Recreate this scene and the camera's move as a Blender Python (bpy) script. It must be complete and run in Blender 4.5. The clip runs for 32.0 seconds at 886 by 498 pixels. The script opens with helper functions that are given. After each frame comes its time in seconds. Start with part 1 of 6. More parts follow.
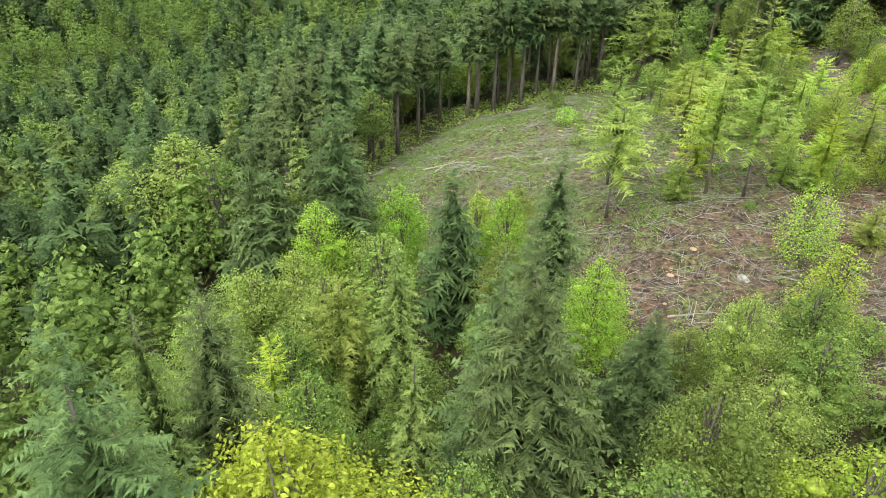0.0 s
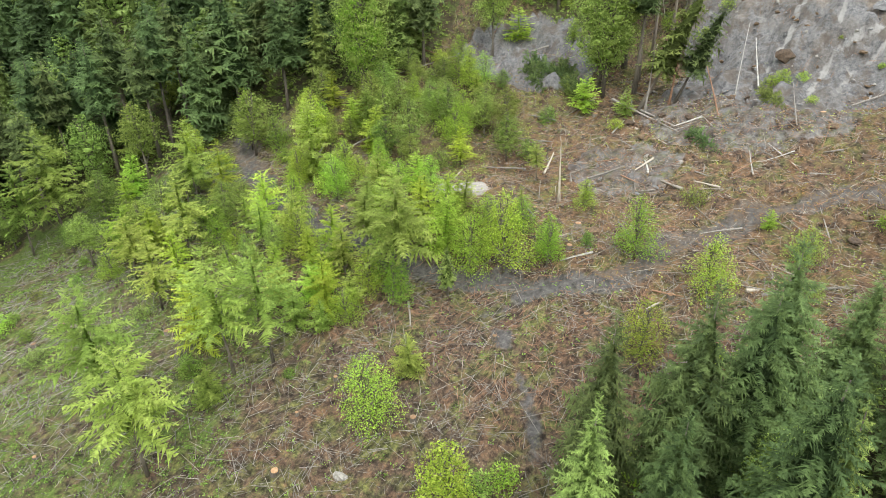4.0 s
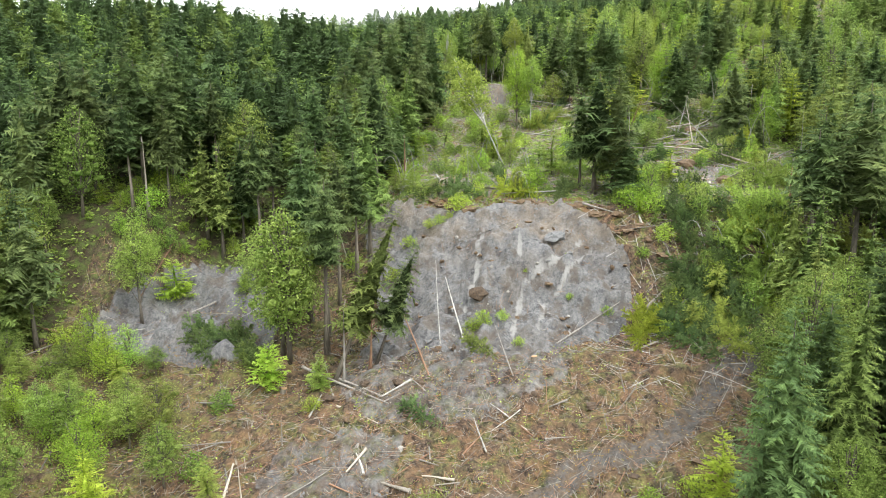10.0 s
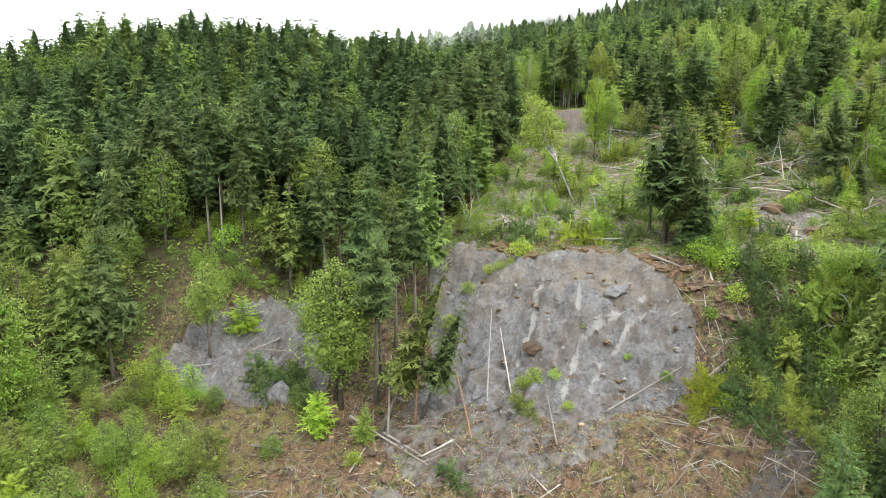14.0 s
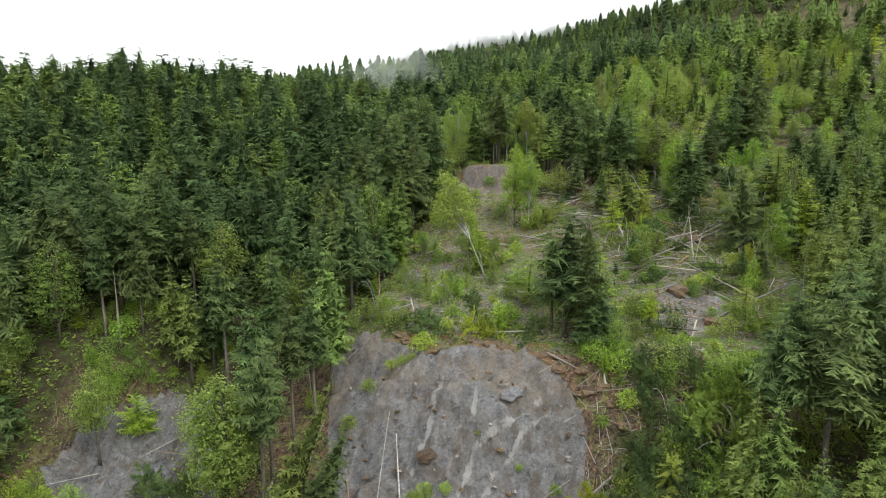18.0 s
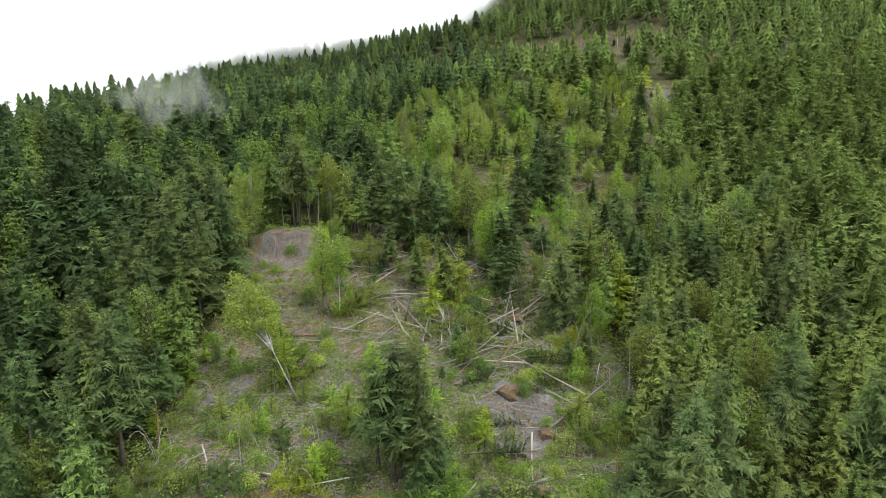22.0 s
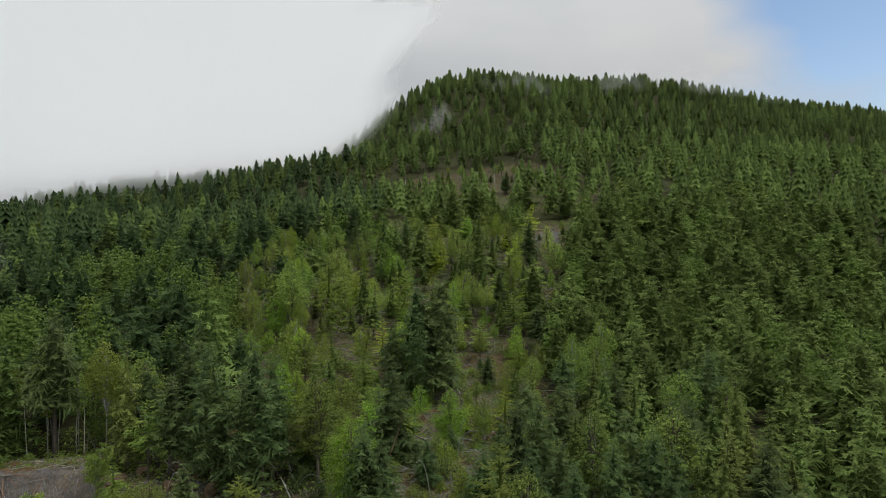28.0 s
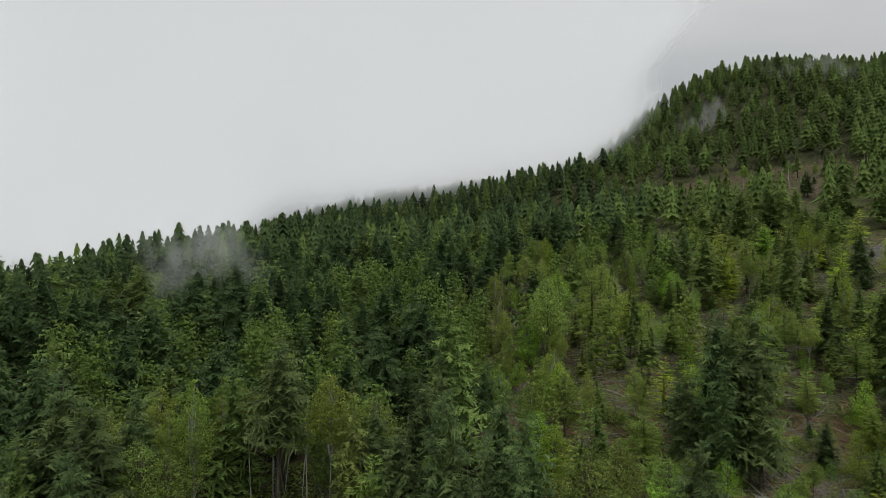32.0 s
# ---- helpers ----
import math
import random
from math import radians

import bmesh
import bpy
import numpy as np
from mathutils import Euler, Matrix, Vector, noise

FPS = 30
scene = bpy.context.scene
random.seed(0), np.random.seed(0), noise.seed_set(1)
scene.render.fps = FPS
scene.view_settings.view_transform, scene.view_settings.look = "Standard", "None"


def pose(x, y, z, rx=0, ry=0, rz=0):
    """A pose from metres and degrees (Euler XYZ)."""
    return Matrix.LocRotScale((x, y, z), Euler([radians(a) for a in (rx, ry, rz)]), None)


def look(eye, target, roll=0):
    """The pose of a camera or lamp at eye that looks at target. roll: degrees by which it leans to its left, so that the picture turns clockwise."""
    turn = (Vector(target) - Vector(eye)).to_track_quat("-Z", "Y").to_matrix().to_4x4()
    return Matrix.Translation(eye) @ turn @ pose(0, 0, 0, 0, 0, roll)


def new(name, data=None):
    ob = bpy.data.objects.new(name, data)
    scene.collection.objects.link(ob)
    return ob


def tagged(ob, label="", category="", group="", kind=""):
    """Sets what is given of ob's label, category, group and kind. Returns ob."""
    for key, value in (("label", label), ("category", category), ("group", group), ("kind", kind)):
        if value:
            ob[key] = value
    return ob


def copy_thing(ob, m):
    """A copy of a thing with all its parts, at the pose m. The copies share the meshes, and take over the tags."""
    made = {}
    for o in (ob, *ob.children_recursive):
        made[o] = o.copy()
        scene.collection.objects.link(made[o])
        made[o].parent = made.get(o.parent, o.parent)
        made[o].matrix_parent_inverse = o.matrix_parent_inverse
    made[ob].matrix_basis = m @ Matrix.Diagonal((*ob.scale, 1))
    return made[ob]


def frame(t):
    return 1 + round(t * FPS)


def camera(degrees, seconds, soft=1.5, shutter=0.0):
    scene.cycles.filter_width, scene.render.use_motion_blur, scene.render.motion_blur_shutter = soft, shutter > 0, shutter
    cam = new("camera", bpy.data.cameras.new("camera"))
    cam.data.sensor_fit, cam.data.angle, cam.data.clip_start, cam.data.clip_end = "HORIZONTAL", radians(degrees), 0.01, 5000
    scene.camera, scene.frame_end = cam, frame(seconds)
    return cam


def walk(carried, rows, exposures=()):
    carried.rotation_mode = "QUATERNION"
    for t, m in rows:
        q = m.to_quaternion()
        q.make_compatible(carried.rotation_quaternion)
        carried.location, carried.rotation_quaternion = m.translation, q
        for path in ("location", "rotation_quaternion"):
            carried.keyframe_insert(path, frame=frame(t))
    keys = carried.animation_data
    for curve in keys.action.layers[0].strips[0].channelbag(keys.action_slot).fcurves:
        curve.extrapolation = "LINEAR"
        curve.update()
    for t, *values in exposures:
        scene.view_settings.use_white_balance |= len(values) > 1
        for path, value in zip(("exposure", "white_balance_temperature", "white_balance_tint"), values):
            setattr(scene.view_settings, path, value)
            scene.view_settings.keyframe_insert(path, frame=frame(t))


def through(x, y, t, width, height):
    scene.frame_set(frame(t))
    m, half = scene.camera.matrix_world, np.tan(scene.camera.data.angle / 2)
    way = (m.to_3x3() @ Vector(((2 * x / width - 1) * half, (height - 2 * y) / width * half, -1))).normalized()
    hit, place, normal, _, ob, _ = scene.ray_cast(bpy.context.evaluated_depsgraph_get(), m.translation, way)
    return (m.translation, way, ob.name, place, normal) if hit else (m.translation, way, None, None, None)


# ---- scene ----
cam = camera(68.7, 32.0, 0.8)
METRES, EYE, TILT, LEAN, TURN = 180.0, 60.0, -30.0, -1.0, 0.0
ROWS = [
    (0.0, 0.0, 0.0, 0.0, 0.0, 0.0, -0.0),
    (0.5, -0.0011, 0.0092, 0.0194, 0.09, 0.11, -0.24),
    (1.0, -0.0026, 0.0227, 0.0396, -0.97, 0.13, 0.39),
    (1.5, -0.0029, 0.0393, 0.0581, -6.28, 0.04, 3.68),
    (2.0, 0.0016, 0.053, 0.0752, -20.19, -1.94, 12.18),
    (2.5, 0.0097, 0.0645, 0.0901, -36.45, -6.6, 20.45),
    (3.0, 0.0165, 0.0683, 0.1002, -45.85, -10.23, 24.29),
    (3.5, 0.0165, 0.064, 0.1078, -48.36, -11.39, 24.86),
    (5.5, 0.0402, 0.0734, 0.1279, -48.4, -5.1, 24.07),
    (6.0, 0.0484, 0.0779, 0.1304, -54.25, -6.3, 25.86),
    (6.5, 0.055, 0.0814, 0.1334, -65.56, -11.1, 28.51),
    (7.0, 0.0648, 0.084, 0.1352, -71.16, -11.55, 29.34),
    (7.5, 0.0753, 0.0868, 0.1371, -77.63, -13.0, 30.05),
    (8.0, 0.0868, 0.089, 0.1387, -80.06, -12.3, 30.15),
    (8.5, 0.0997, 0.0914, 0.1403, -80.1, -10.15, 30.04),
    (9.0, 0.1147, 0.0935, 0.1411, -79.99, -7.66, 29.99),
    (9.5, 0.1297, 0.0961, 0.1428, -79.78, -7.58, 29.94),
    (10.0, 0.1442, 0.099, 0.1445, -78.06, -6.76, 29.75),
    (10.5, 0.1512, 0.101, 0.1453, -73.86, -4.63, 29.28),
    (11.0, 0.1515, 0.1013, 0.1453, -68.32, -1.85, 28.42),
    (11.5, 0.1517, 0.1001, 0.1462, -66.27, -0.86, 28.04),
    (12.0, 0.1516, 0.0978, 0.1496, -66.19, -0.81, 28.05),
    (12.5, 0.1517, 0.0933, 0.1566, -66.11, -0.79, 28.06),
    (13.0, 0.1528, 0.0861, 0.1626, -66.08, -0.83, 28.06),
    (13.5, 0.1586, 0.0716, 0.1629, -66.37, -1.04, 28.13),
    (14.0, 0.1649, 0.0572, 0.1614, -68.15, -1.84, 28.51),
    (14.5, 0.1694, 0.0439, 0.1594, -71.58, -3.52, 29.07),
    (16.5, 0.1912, -0.01, 0.1738, -71.45, -3.25, 29.12),
    (17.0, 0.1916, -0.015, 0.183, -71.4, -3.18, 29.05),
    (17.5, 0.1976, -0.0181, 0.192, -71.34, -3.08, 29.02),
    (18.0, 0.2046, -0.021, 0.2013, -71.34, -3.07, 29.0),
    (18.5, 0.2144, -0.0236, 0.2118, -72.18, -3.43, 29.1),
    (19.0, 0.2241, -0.0261, 0.2225, -73.47, -4.1, 29.24),
    (19.5, 0.2357, -0.0279, 0.233, -74.48, -4.55, 29.31),
    (20.0, 0.2488, -0.0291, 0.2427, -76.17, -5.36, 29.46),
    (20.5, 0.2624, -0.0314, 0.2516, -79.85, -7.23, 29.84),
    (21.0, 0.2764, -0.0339, 0.2598, -83.32, -9.01, 30.06),
    (21.5, 0.2917, -0.0371, 0.268, -87.19, -10.98, 30.25),
    (22.0, 0.3079, -0.0406, 0.2754, -91.4, -13.14, 30.27),
    (22.5, 0.3247, -0.0451, 0.2825, -94.9, -14.93, 30.24),
    (23.0, 0.3424, -0.0507, 0.2887, -98.85, -16.95, 30.06),
    (23.5, 0.3605, -0.0571, 0.2945, -101.84, -18.44, 29.84),
    (24.0, 0.3789, -0.064, 0.3, -105.85, -20.41, 29.42),
    (24.5, 0.3984, -0.0688, 0.3015, -106.33, -20.6, 29.3),
    (25.0, 0.4196, -0.0722, 0.2994, -106.28, -20.48, 29.23),
    (25.5, 0.4421, -0.0763, 0.298, -106.22, -19.21, 29.23),
    (26.0, 0.465, -0.0792, 0.2956, -106.22, -13.26, 29.21),
    (26.5, 0.4881, -0.0823, 0.2934, -106.17, -10.71, 29.24),
    (28.5, 0.5777, -0.0955, 0.283, -101.91, -7.1, 29.66),
    (29.0, 0.5986, -0.0966, 0.2826, -98.85, -5.53, 29.82),
    (29.5, 0.6189, -0.0966, 0.2827, -95.0, -3.51, 29.99),
    (30.0, 0.6388, -0.0957, 0.2836, -91.39, -1.6, 30.06),
    (30.5, 0.6586, -0.0941, 0.2848, -87.5, 0.48, 30.04),
    (31.0, 0.6781, -0.0917, 0.2865, -84.61, 2.06, 29.95),
    (31.5, 0.6978, -0.0879, 0.2887, -81.92, 3.51, 29.78),
    (32.0, 0.7172, -0.0841, 0.2913, -78.63, 5.25, 29.51),
]
walk(cam, [(t, pose(0, 0, EYE, TILT, LEAN, TURN) @ pose(METRES * x, METRES * y, METRES * z, 90 + pitch, roll, yaw)) for t, x, y, z, yaw, pitch, roll in ROWS],
     [(0, 0.95), (3, 0.78), (6, 0.86), (10, 0.98), (14, 0.85), (19, 0.13), (21, 0.08), (23, 0.52), (25, 0.6), (26, -0.3), (29, -0.76), (32, -0.86)])

# ---- overcast sky, a gap of blue over the summit, a wide weak sun ----
SUN_UP, SUN_ROUND = 52.0, 215.0
world = bpy.data.worlds.new("overcast")
scene.world = world
world.use_nodes = True
wn, wl = world.node_tree.nodes, world.node_tree.links
back = wn["Background"]
sky = wn.new("ShaderNodeTexSky")
sky.sky_type, sky.sun_disc = "NISHITA", False
sky.sun_elevation, sky.sun_rotation = radians(SUN_UP), radians(SUN_ROUND)
way = wn.new("ShaderNodeTexCoord")
puff = wn.new("ShaderNodeTexNoise")
puff.inputs["Scale"].default_value, puff.inputs["Detail"].default_value, puff.inputs["Roughness"].default_value = 2.2, 4, 0.45
stretch = wn.new("ShaderNodeMapping")
stretch.inputs["Scale"].default_value = (1, 1, 2.6)
wl.new(way.outputs["Generated"], stretch.inputs["Vector"])
wl.new(stretch.outputs["Vector"], puff.inputs["Vector"])
tone = wn.new("ShaderNodeValToRGB")
tone.color_ramp.elements[0].position, tone.color_ramp.elements[0].color = 0.3, (6.8, 7.2, 7.5, 1)
tone.color_ramp.elements[1].position, tone.color_ramp.elements[1].color = 0.72, (9.2, 9.3, 9.3, 1)
wl.new(puff.outputs["Fac"], tone.inputs["Fac"])
# an overcast sky is about twice as bright overhead as at the horizon
high = wn.new("ShaderNodeSeparateXYZ")
wl.new(way.outputs["Generated"], high.inputs["Vector"])
dome = wn.new("ShaderNodeMapRange")
dome.inputs["From Min"].default_value, dome.inputs["From Max"].default_value = 0.0, 0.8
dome.inputs["To Min"].default_value, dome.inputs["To Max"].default_value = 0.7, 1.95
wl.new(high.outputs["Z"], dome.inputs["Value"])
lit = wn.new("ShaderNodeVectorMath")
lit.operation = "SCALE"
wl.new(tone.outputs["Color"], lit.inputs[0])
wl.new(dome.outputs["Result"], lit.inputs["Scale"])
gap = wn.new("ShaderNodeVectorMath")
gap.operation = "DISTANCE"
gap.inputs[1].default_value = (0.70, -0.66, 0.27)
wl.new(way.outputs["Generated"], gap.inputs[0])
torn = wn.new("ShaderNodeMath")
torn.operation = "MULTIPLY_ADD"
torn.inputs[1].default_value, torn.inputs[2].default_value = 0.5, -0.25
wl.new(puff.outputs["Fac"], torn.inputs[0])
edge = wn.new("ShaderNodeMath")
wl.new(gap.outputs["Value"], edge.inputs[0])
wl.new(torn.outputs["Value"], edge.inputs[1])
cover = wn.new("ShaderNodeMapRange")
cover.inputs["From Min"].default_value, cover.inputs["From Max"].default_value = 0.1, 0.22
wl.new(edge.outputs["Value"], cover.inputs["Value"])
mixed = wn.new("ShaderNodeMix")
mixed.data_type = "RGBA"
wl.new(cover.outputs["Result"], mixed.inputs["Factor"])
blue = wn.new("ShaderNodeVectorMath")
blue.operation = "SCALE"
blue.inputs["Scale"].default_value = 2.6
wl.new(sky.outputs["Color"], blue.inputs[0])
wl.new(blue.outputs["Vector"], mixed.inputs["A"])
wl.new(lit.outputs["Vector"], mixed.inputs["B"])
wl.new(mixed.outputs["Result"], back.inputs["Color"])
back.inputs["Strength"].default_value = 0.1
sun = new("sun", bpy.data.lights.new("sun", "SUN"))
sun.data.energy, sun.data.angle, sun.data.color = 1.6, radians(22), (1.0, 0.97, 0.92)
sun.matrix_world = look(Vector((math.sin(radians(SUN_ROUND)) * math.cos(radians(SUN_UP)), math.cos(radians(SUN_ROUND)) * math.cos(radians(SUN_UP)), math.sin(radians(SUN_UP)))) * 300 + Vector((60, 40, 60)), (60, 40, 60))

# ---- the lie of the land: height and zones of the plan, in metres ----
KNOT_X = (-900, -420, -250, -120, -60, -33, 0, 20, 30, 46, 58, 71, 84, 98, 106, 112, 121, 125, 131, 149, 168, 203, 216, 240, 256, 318, 333, 475, 570, 750, 900, 1600)
KNOT_Z = (170, 95, 30, -4, 4, 14, 21.5, 26, 27.3, 31, 34.2, 37.5, 41, 44.3, 46, 49.6, 57.6, 60.2, 61.8, 64.5, 69, 79.5, 78.2, 84.5, 88.5, 106.5, 109, 136, 160, 186, 158, 40)


def smooth(a, b, v):
    t = np.clip((v - a) / (b - a), 0, 1)
    return t * t * (3 - 2 * t)


def wave(x, y, size, seed):
    """Soft irregular swell between about -1 and 1."""
    r = np.random.RandomState(seed)
    total = 0
    for k in range(5):
        a = r.uniform(0, 6.283)
        f = 6.283 / size * r.uniform(0.7, 1.5)
        total = total + np.sin(f * (x * math.cos(a) + y * math.sin(a)) + r.uniform(0, 6.283))
    return total / 2.6


def profile(x):
    return sum(np.interp(x + o, KNOT_X, KNOT_Z) for o in (-2.4, -0.8, 0.8, 2.4)) / 4


def crest_shift(x, y):
    s = np.interp(y, (-40, 10, 38, 50, 62, 72, 82, 87, 92, 104, 130), (0, 0, 0, 3, 9, 8, 6, 2, -5, -7, -12))
    return s * smooth(62, 88, x) * (1 - smooth(140, 175, x))


def height(x, y):
    x, y = np.asarray(x, float), np.asarray(y, float)
    e = x - crest_shift(x, y)
    z = profile(e)
    # the broken edge fades out into an even slope beyond the slide
    even = np.interp(e, (71, 131, 149), (37.5, 61.5, 64.5))
    keep = np.interp(y, (-14, 6, 20, 95, 118), (0, 0.6, 1, 1, 0))
    z = np.where((e > 71) & (e < 149), z * keep + even * (1 - keep), z)
    # cross fall of the upper mountain, its summit, the wooded spur and the valley
    g = np.interp(x, (240, 320, 475, 600), (0, 0.1, 0.2, 0.24))
    z = z - g * np.clip(y, -160, 260)
    z = z + smooth(480, 760, x) * smooth(10, -130, y) * 52 - 0.07 * np.clip(-y - 300, 0, 900) * smooth(400, 700, x)
    z = z + 18.5 * np.exp(-(((x - 228) / 75) ** 2 + ((y - 205) / 85) ** 2))
    z = z + 15 * smooth(290, 400, x) * np.exp(-((y - 190) / 90) ** 2)
    z = z - 0.30 * np.clip(y - 225, 0, 150) * smooth(120, 200, x)
    z = z - np.clip(y - 85, 0, 80) * 0.10 * (1 - smooth(40, 80, x))
    z = z + 0.27 * np.clip(y - 230, 0, 900) * (1 - smooth(60, 170, x))
    z = z + 0.22 * np.clip(-y - 120, 0, 600) * (1 - smooth(0, 120, x))
    z = z - 0.35 * np.clip(y - 260, 0, 500) * smooth(300, 520, x)
    band = smooth(38, 44, y) * (1 - smooth(55, 61, y))
    z = z + band * (2.2 * smooth(200.5, 203.5, x) * (1 - smooth(208, 220, x)) - 2.6 * smooth(186, 197, x) * (1 - smooth(200, 203, x)))
    calm = 1 - 0.6 * smooth(60, 0, np.hypot(x - 40, y - 70))
    z = z + 0.7 * calm * wave(x, y, 26, 3) + 0.28 * wave(x, y, 7.5, 5)
    return z + 5 * smooth(260, 500, np.hypot(x - 90, y - 20)) * wave(x, y, 150, 9)


def inside(x, y, poly):
    """Whether points lie in a polygon of the plan."""
    x, y = np.asarray(x, float), np.asarray(y, float)
    hit = np.zeros(x.shape, bool)
    for (x0, y0), (x1, y1) in zip(poly, poly[1:] + poly[:1]):
        if y0 != y1:
            hit ^= ((y0 > y) != (y1 > y)) & (x < (x1 - x0) * (y - y0) / (y1 - y0) + x0)
    return hit


def off_line(x, y, line):
    """Distance of points from a line of the plan."""
    best = np.full(np.shape(x), 1e9)
    for (x0, y0), (x1, y1) in zip(line, line[1:]):
        t = np.clip(((x - x0) * (x1 - x0) + (y - y0) * (y1 - y0)) / ((x1 - x0) ** 2 + (y1 - y0) ** 2), 0, 1)
        best = np.minimum(best, np.hypot(x - x0 - t * (x1 - x0), y - y0 - t * (y1 - y0)))
    return best


# ---- materials ----
def node_material(name):
    m = bpy.data.materials.new(name)
    m.use_nodes = True
    n, l = m.node_tree.nodes, m.node_tree.links
    return m, n, l, n["Principled BSDF"]


def ramp(n, l, source, stops):
    r = n.new("ShaderNodeValToRGB")
    while len(r.color_ramp.elements) < len(stops):
        r.color_ramp.elements.new(0.5)
    for e, (p, c) in zip(r.color_ramp.elements, stops):
        e.position, e.color = p, (*c, 1)
    l.new(source, r.inputs["Fac"])
    return r.outputs["Color"]


def grain(n, l, scale, detail=4.0, rough=0.6, coords="Object"):
    t = n.new("ShaderNodeTexCoord")
    k = n.new("ShaderNodeTexNoise")
    k.inputs["Scale"].default_value, k.inputs["Detail"].default_value, k.inputs["Roughness"].default_value = scale, detail, rough
    l.new(t.outputs[coords], k.inputs["Vector"])
    return k.outputs["Fac"]


def mix(n, l, fac, a, b, how="MIX"):
    k = n.new("ShaderNodeMix")
    k.data_type, k.blend_type = "RGBA", how
    for socket, value in (("Factor", fac), ("A", a), ("B", b)):
        if isinstance(value, (int, float)):
            k.inputs[socket].default_value = value
        elif isinstance(value, tuple):
            k.inputs[socket].default_value = (*value, 1)
        else:
            l.new(value, k.inputs[socket])
    return k.outputs["Result"]


def rough_bump(n, l, bsdf, source, strength, distance):
    b = n.new("ShaderNodeBump")
    b.inputs["Strength"].default_value, b.inputs["Distance"].default_value = strength, distance
    l.new(source, b.inputs["Height"])
    l.new(b.outputs["Normal"], bsdf.inputs["Normal"])


def foliage(name, dark, mid, light, tip=0.5, through=0.3):
    """Leaves or needles: tone by spray and by tree, paler young tips, light shining through. The young tint also paints
    light on crown tops.
    """
    m, n, l, b = node_material(name)
    geo = n.new("ShaderNodeNewGeometry")
    info = n.new("ShaderNodeObjectInfo")
    tone = ramp(n, l, geo.outputs["Random Per Island"], ((0.0, dark), (0.5, mid), (1.0, light)))
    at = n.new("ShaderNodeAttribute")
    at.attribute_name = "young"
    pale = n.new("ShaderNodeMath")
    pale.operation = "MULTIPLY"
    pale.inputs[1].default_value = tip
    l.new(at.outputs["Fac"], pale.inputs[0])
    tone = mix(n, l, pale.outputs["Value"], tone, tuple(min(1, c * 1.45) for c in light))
    hue = n.new("ShaderNodeHueSaturation")
    shift = n.new("ShaderNodeMapRange")
    shift.inputs["To Min"].default_value, shift.inputs["To Max"].default_value = 0.478, 0.515
    l.new(info.outputs["Random"], shift.inputs["Value"])
    l.new(shift.outputs["Result"], hue.inputs["Hue"])
    bright = n.new("ShaderNodeMapRange")
    bright.inputs["To Min"].default_value, bright.inputs["To Max"].default_value = 0.75, 1.25
    turned = n.new("ShaderNodeMath")
    turned.operation = "FRACT"
    far = n.new("ShaderNodeMath")
    far.operation = "MULTIPLY"
    far.inputs[1].default_value = 7.31
    l.new(info.outputs["Random"], far.inputs[0])
    l.new(far.outputs["Value"], turned.inputs[0])
    l.new(turned.outputs["Value"], bright.inputs["Value"])
    l.new(bright.outputs["Result"], hue.inputs["Value"])
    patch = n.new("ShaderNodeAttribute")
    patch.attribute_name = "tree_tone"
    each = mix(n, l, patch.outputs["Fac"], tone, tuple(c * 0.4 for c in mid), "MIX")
    spot = n.new("ShaderNodeNewGeometry")
    fleck = n.new("ShaderNodeTexNoise")
    fleck.inputs["Scale"].default_value, fleck.inputs["Detail"].default_value, fleck.inputs["Roughness"].default_value = 2.4, 4, 0.7
    l.new(spot.outputs["Position"], fleck.inputs["Vector"])
    each = mix(n, l, 1.0, each, ramp(n, l, fleck.outputs["Fac"], ((0.3, (0.42, 0.42, 0.42)), (0.5, (0.95, 0.95, 0.95)), (0.72, (1.6, 1.6, 1.5)))), "MULTIPLY")
    rough_bump(n, l, b, fleck.outputs["Fac"], 0.9, 0.4)
    l.new(each, hue.inputs["Color"])
    out = n["Material Output"]
    b.inputs["Roughness"].default_value = 0.7
    b.inputs["Specular IOR Level"].default_value = 0.1
    l.new(hue.outputs["Color"], b.inputs["Base Color"])
    glow = n.new("ShaderNodeBsdfTranslucent")
    l.new(hue.outputs["Color"], glow.inputs["Color"])
    both = n.new("ShaderNodeMixShader")
    both.inputs["Fac"].default_value = through
    l.new(b.outputs["BSDF"], both.inputs[1])
    l.new(glow.outputs["BSDF"], both.inputs[2])
    l.new(both.outputs["Shader"], out.inputs["Surface"])
    return m


FIR = foliage("fir_needles", (0.058, 0.096, 0.038), (0.102, 0.156, 0.058), (0.165, 0.235, 0.08), 0.36, 0.28)
SPRUCE = foliage("spruce_needles", (0.098, 0.146, 0.04), (0.168, 0.236, 0.062), (0.24, 0.322, 0.088), 0.4, 0.28)
LEAF = foliage("broad_leaves", (0.15, 0.23, 0.054), (0.258, 0.362, 0.086), (0.375, 0.485, 0.132), 0.4, 0.48)
LIME = foliage("lime_green_leaves", (0.215, 0.37, 0.045), (0.33, 0.52, 0.075), (0.44, 0.58, 0.105), 0.3, 0.5)
LARCH = foliage("larch_needles", (0.17, 0.255, 0.052), (0.265, 0.365, 0.078), (0.36, 0.45, 0.11), 0.4, 0.48)
YELLOW = foliage("yellow_green_leaves", (0.22, 0.33, 0.035), (0.335, 0.455, 0.055), (0.44, 0.545, 0.085), 0.3, 0.5)
HERB = foliage("meadow_leaves", (0.1317, 0.2355, 0.044), (0.2189, 0.3533, 0.0704), (0.3283, 0.4471, 0.1144), 0.3, 0.4)
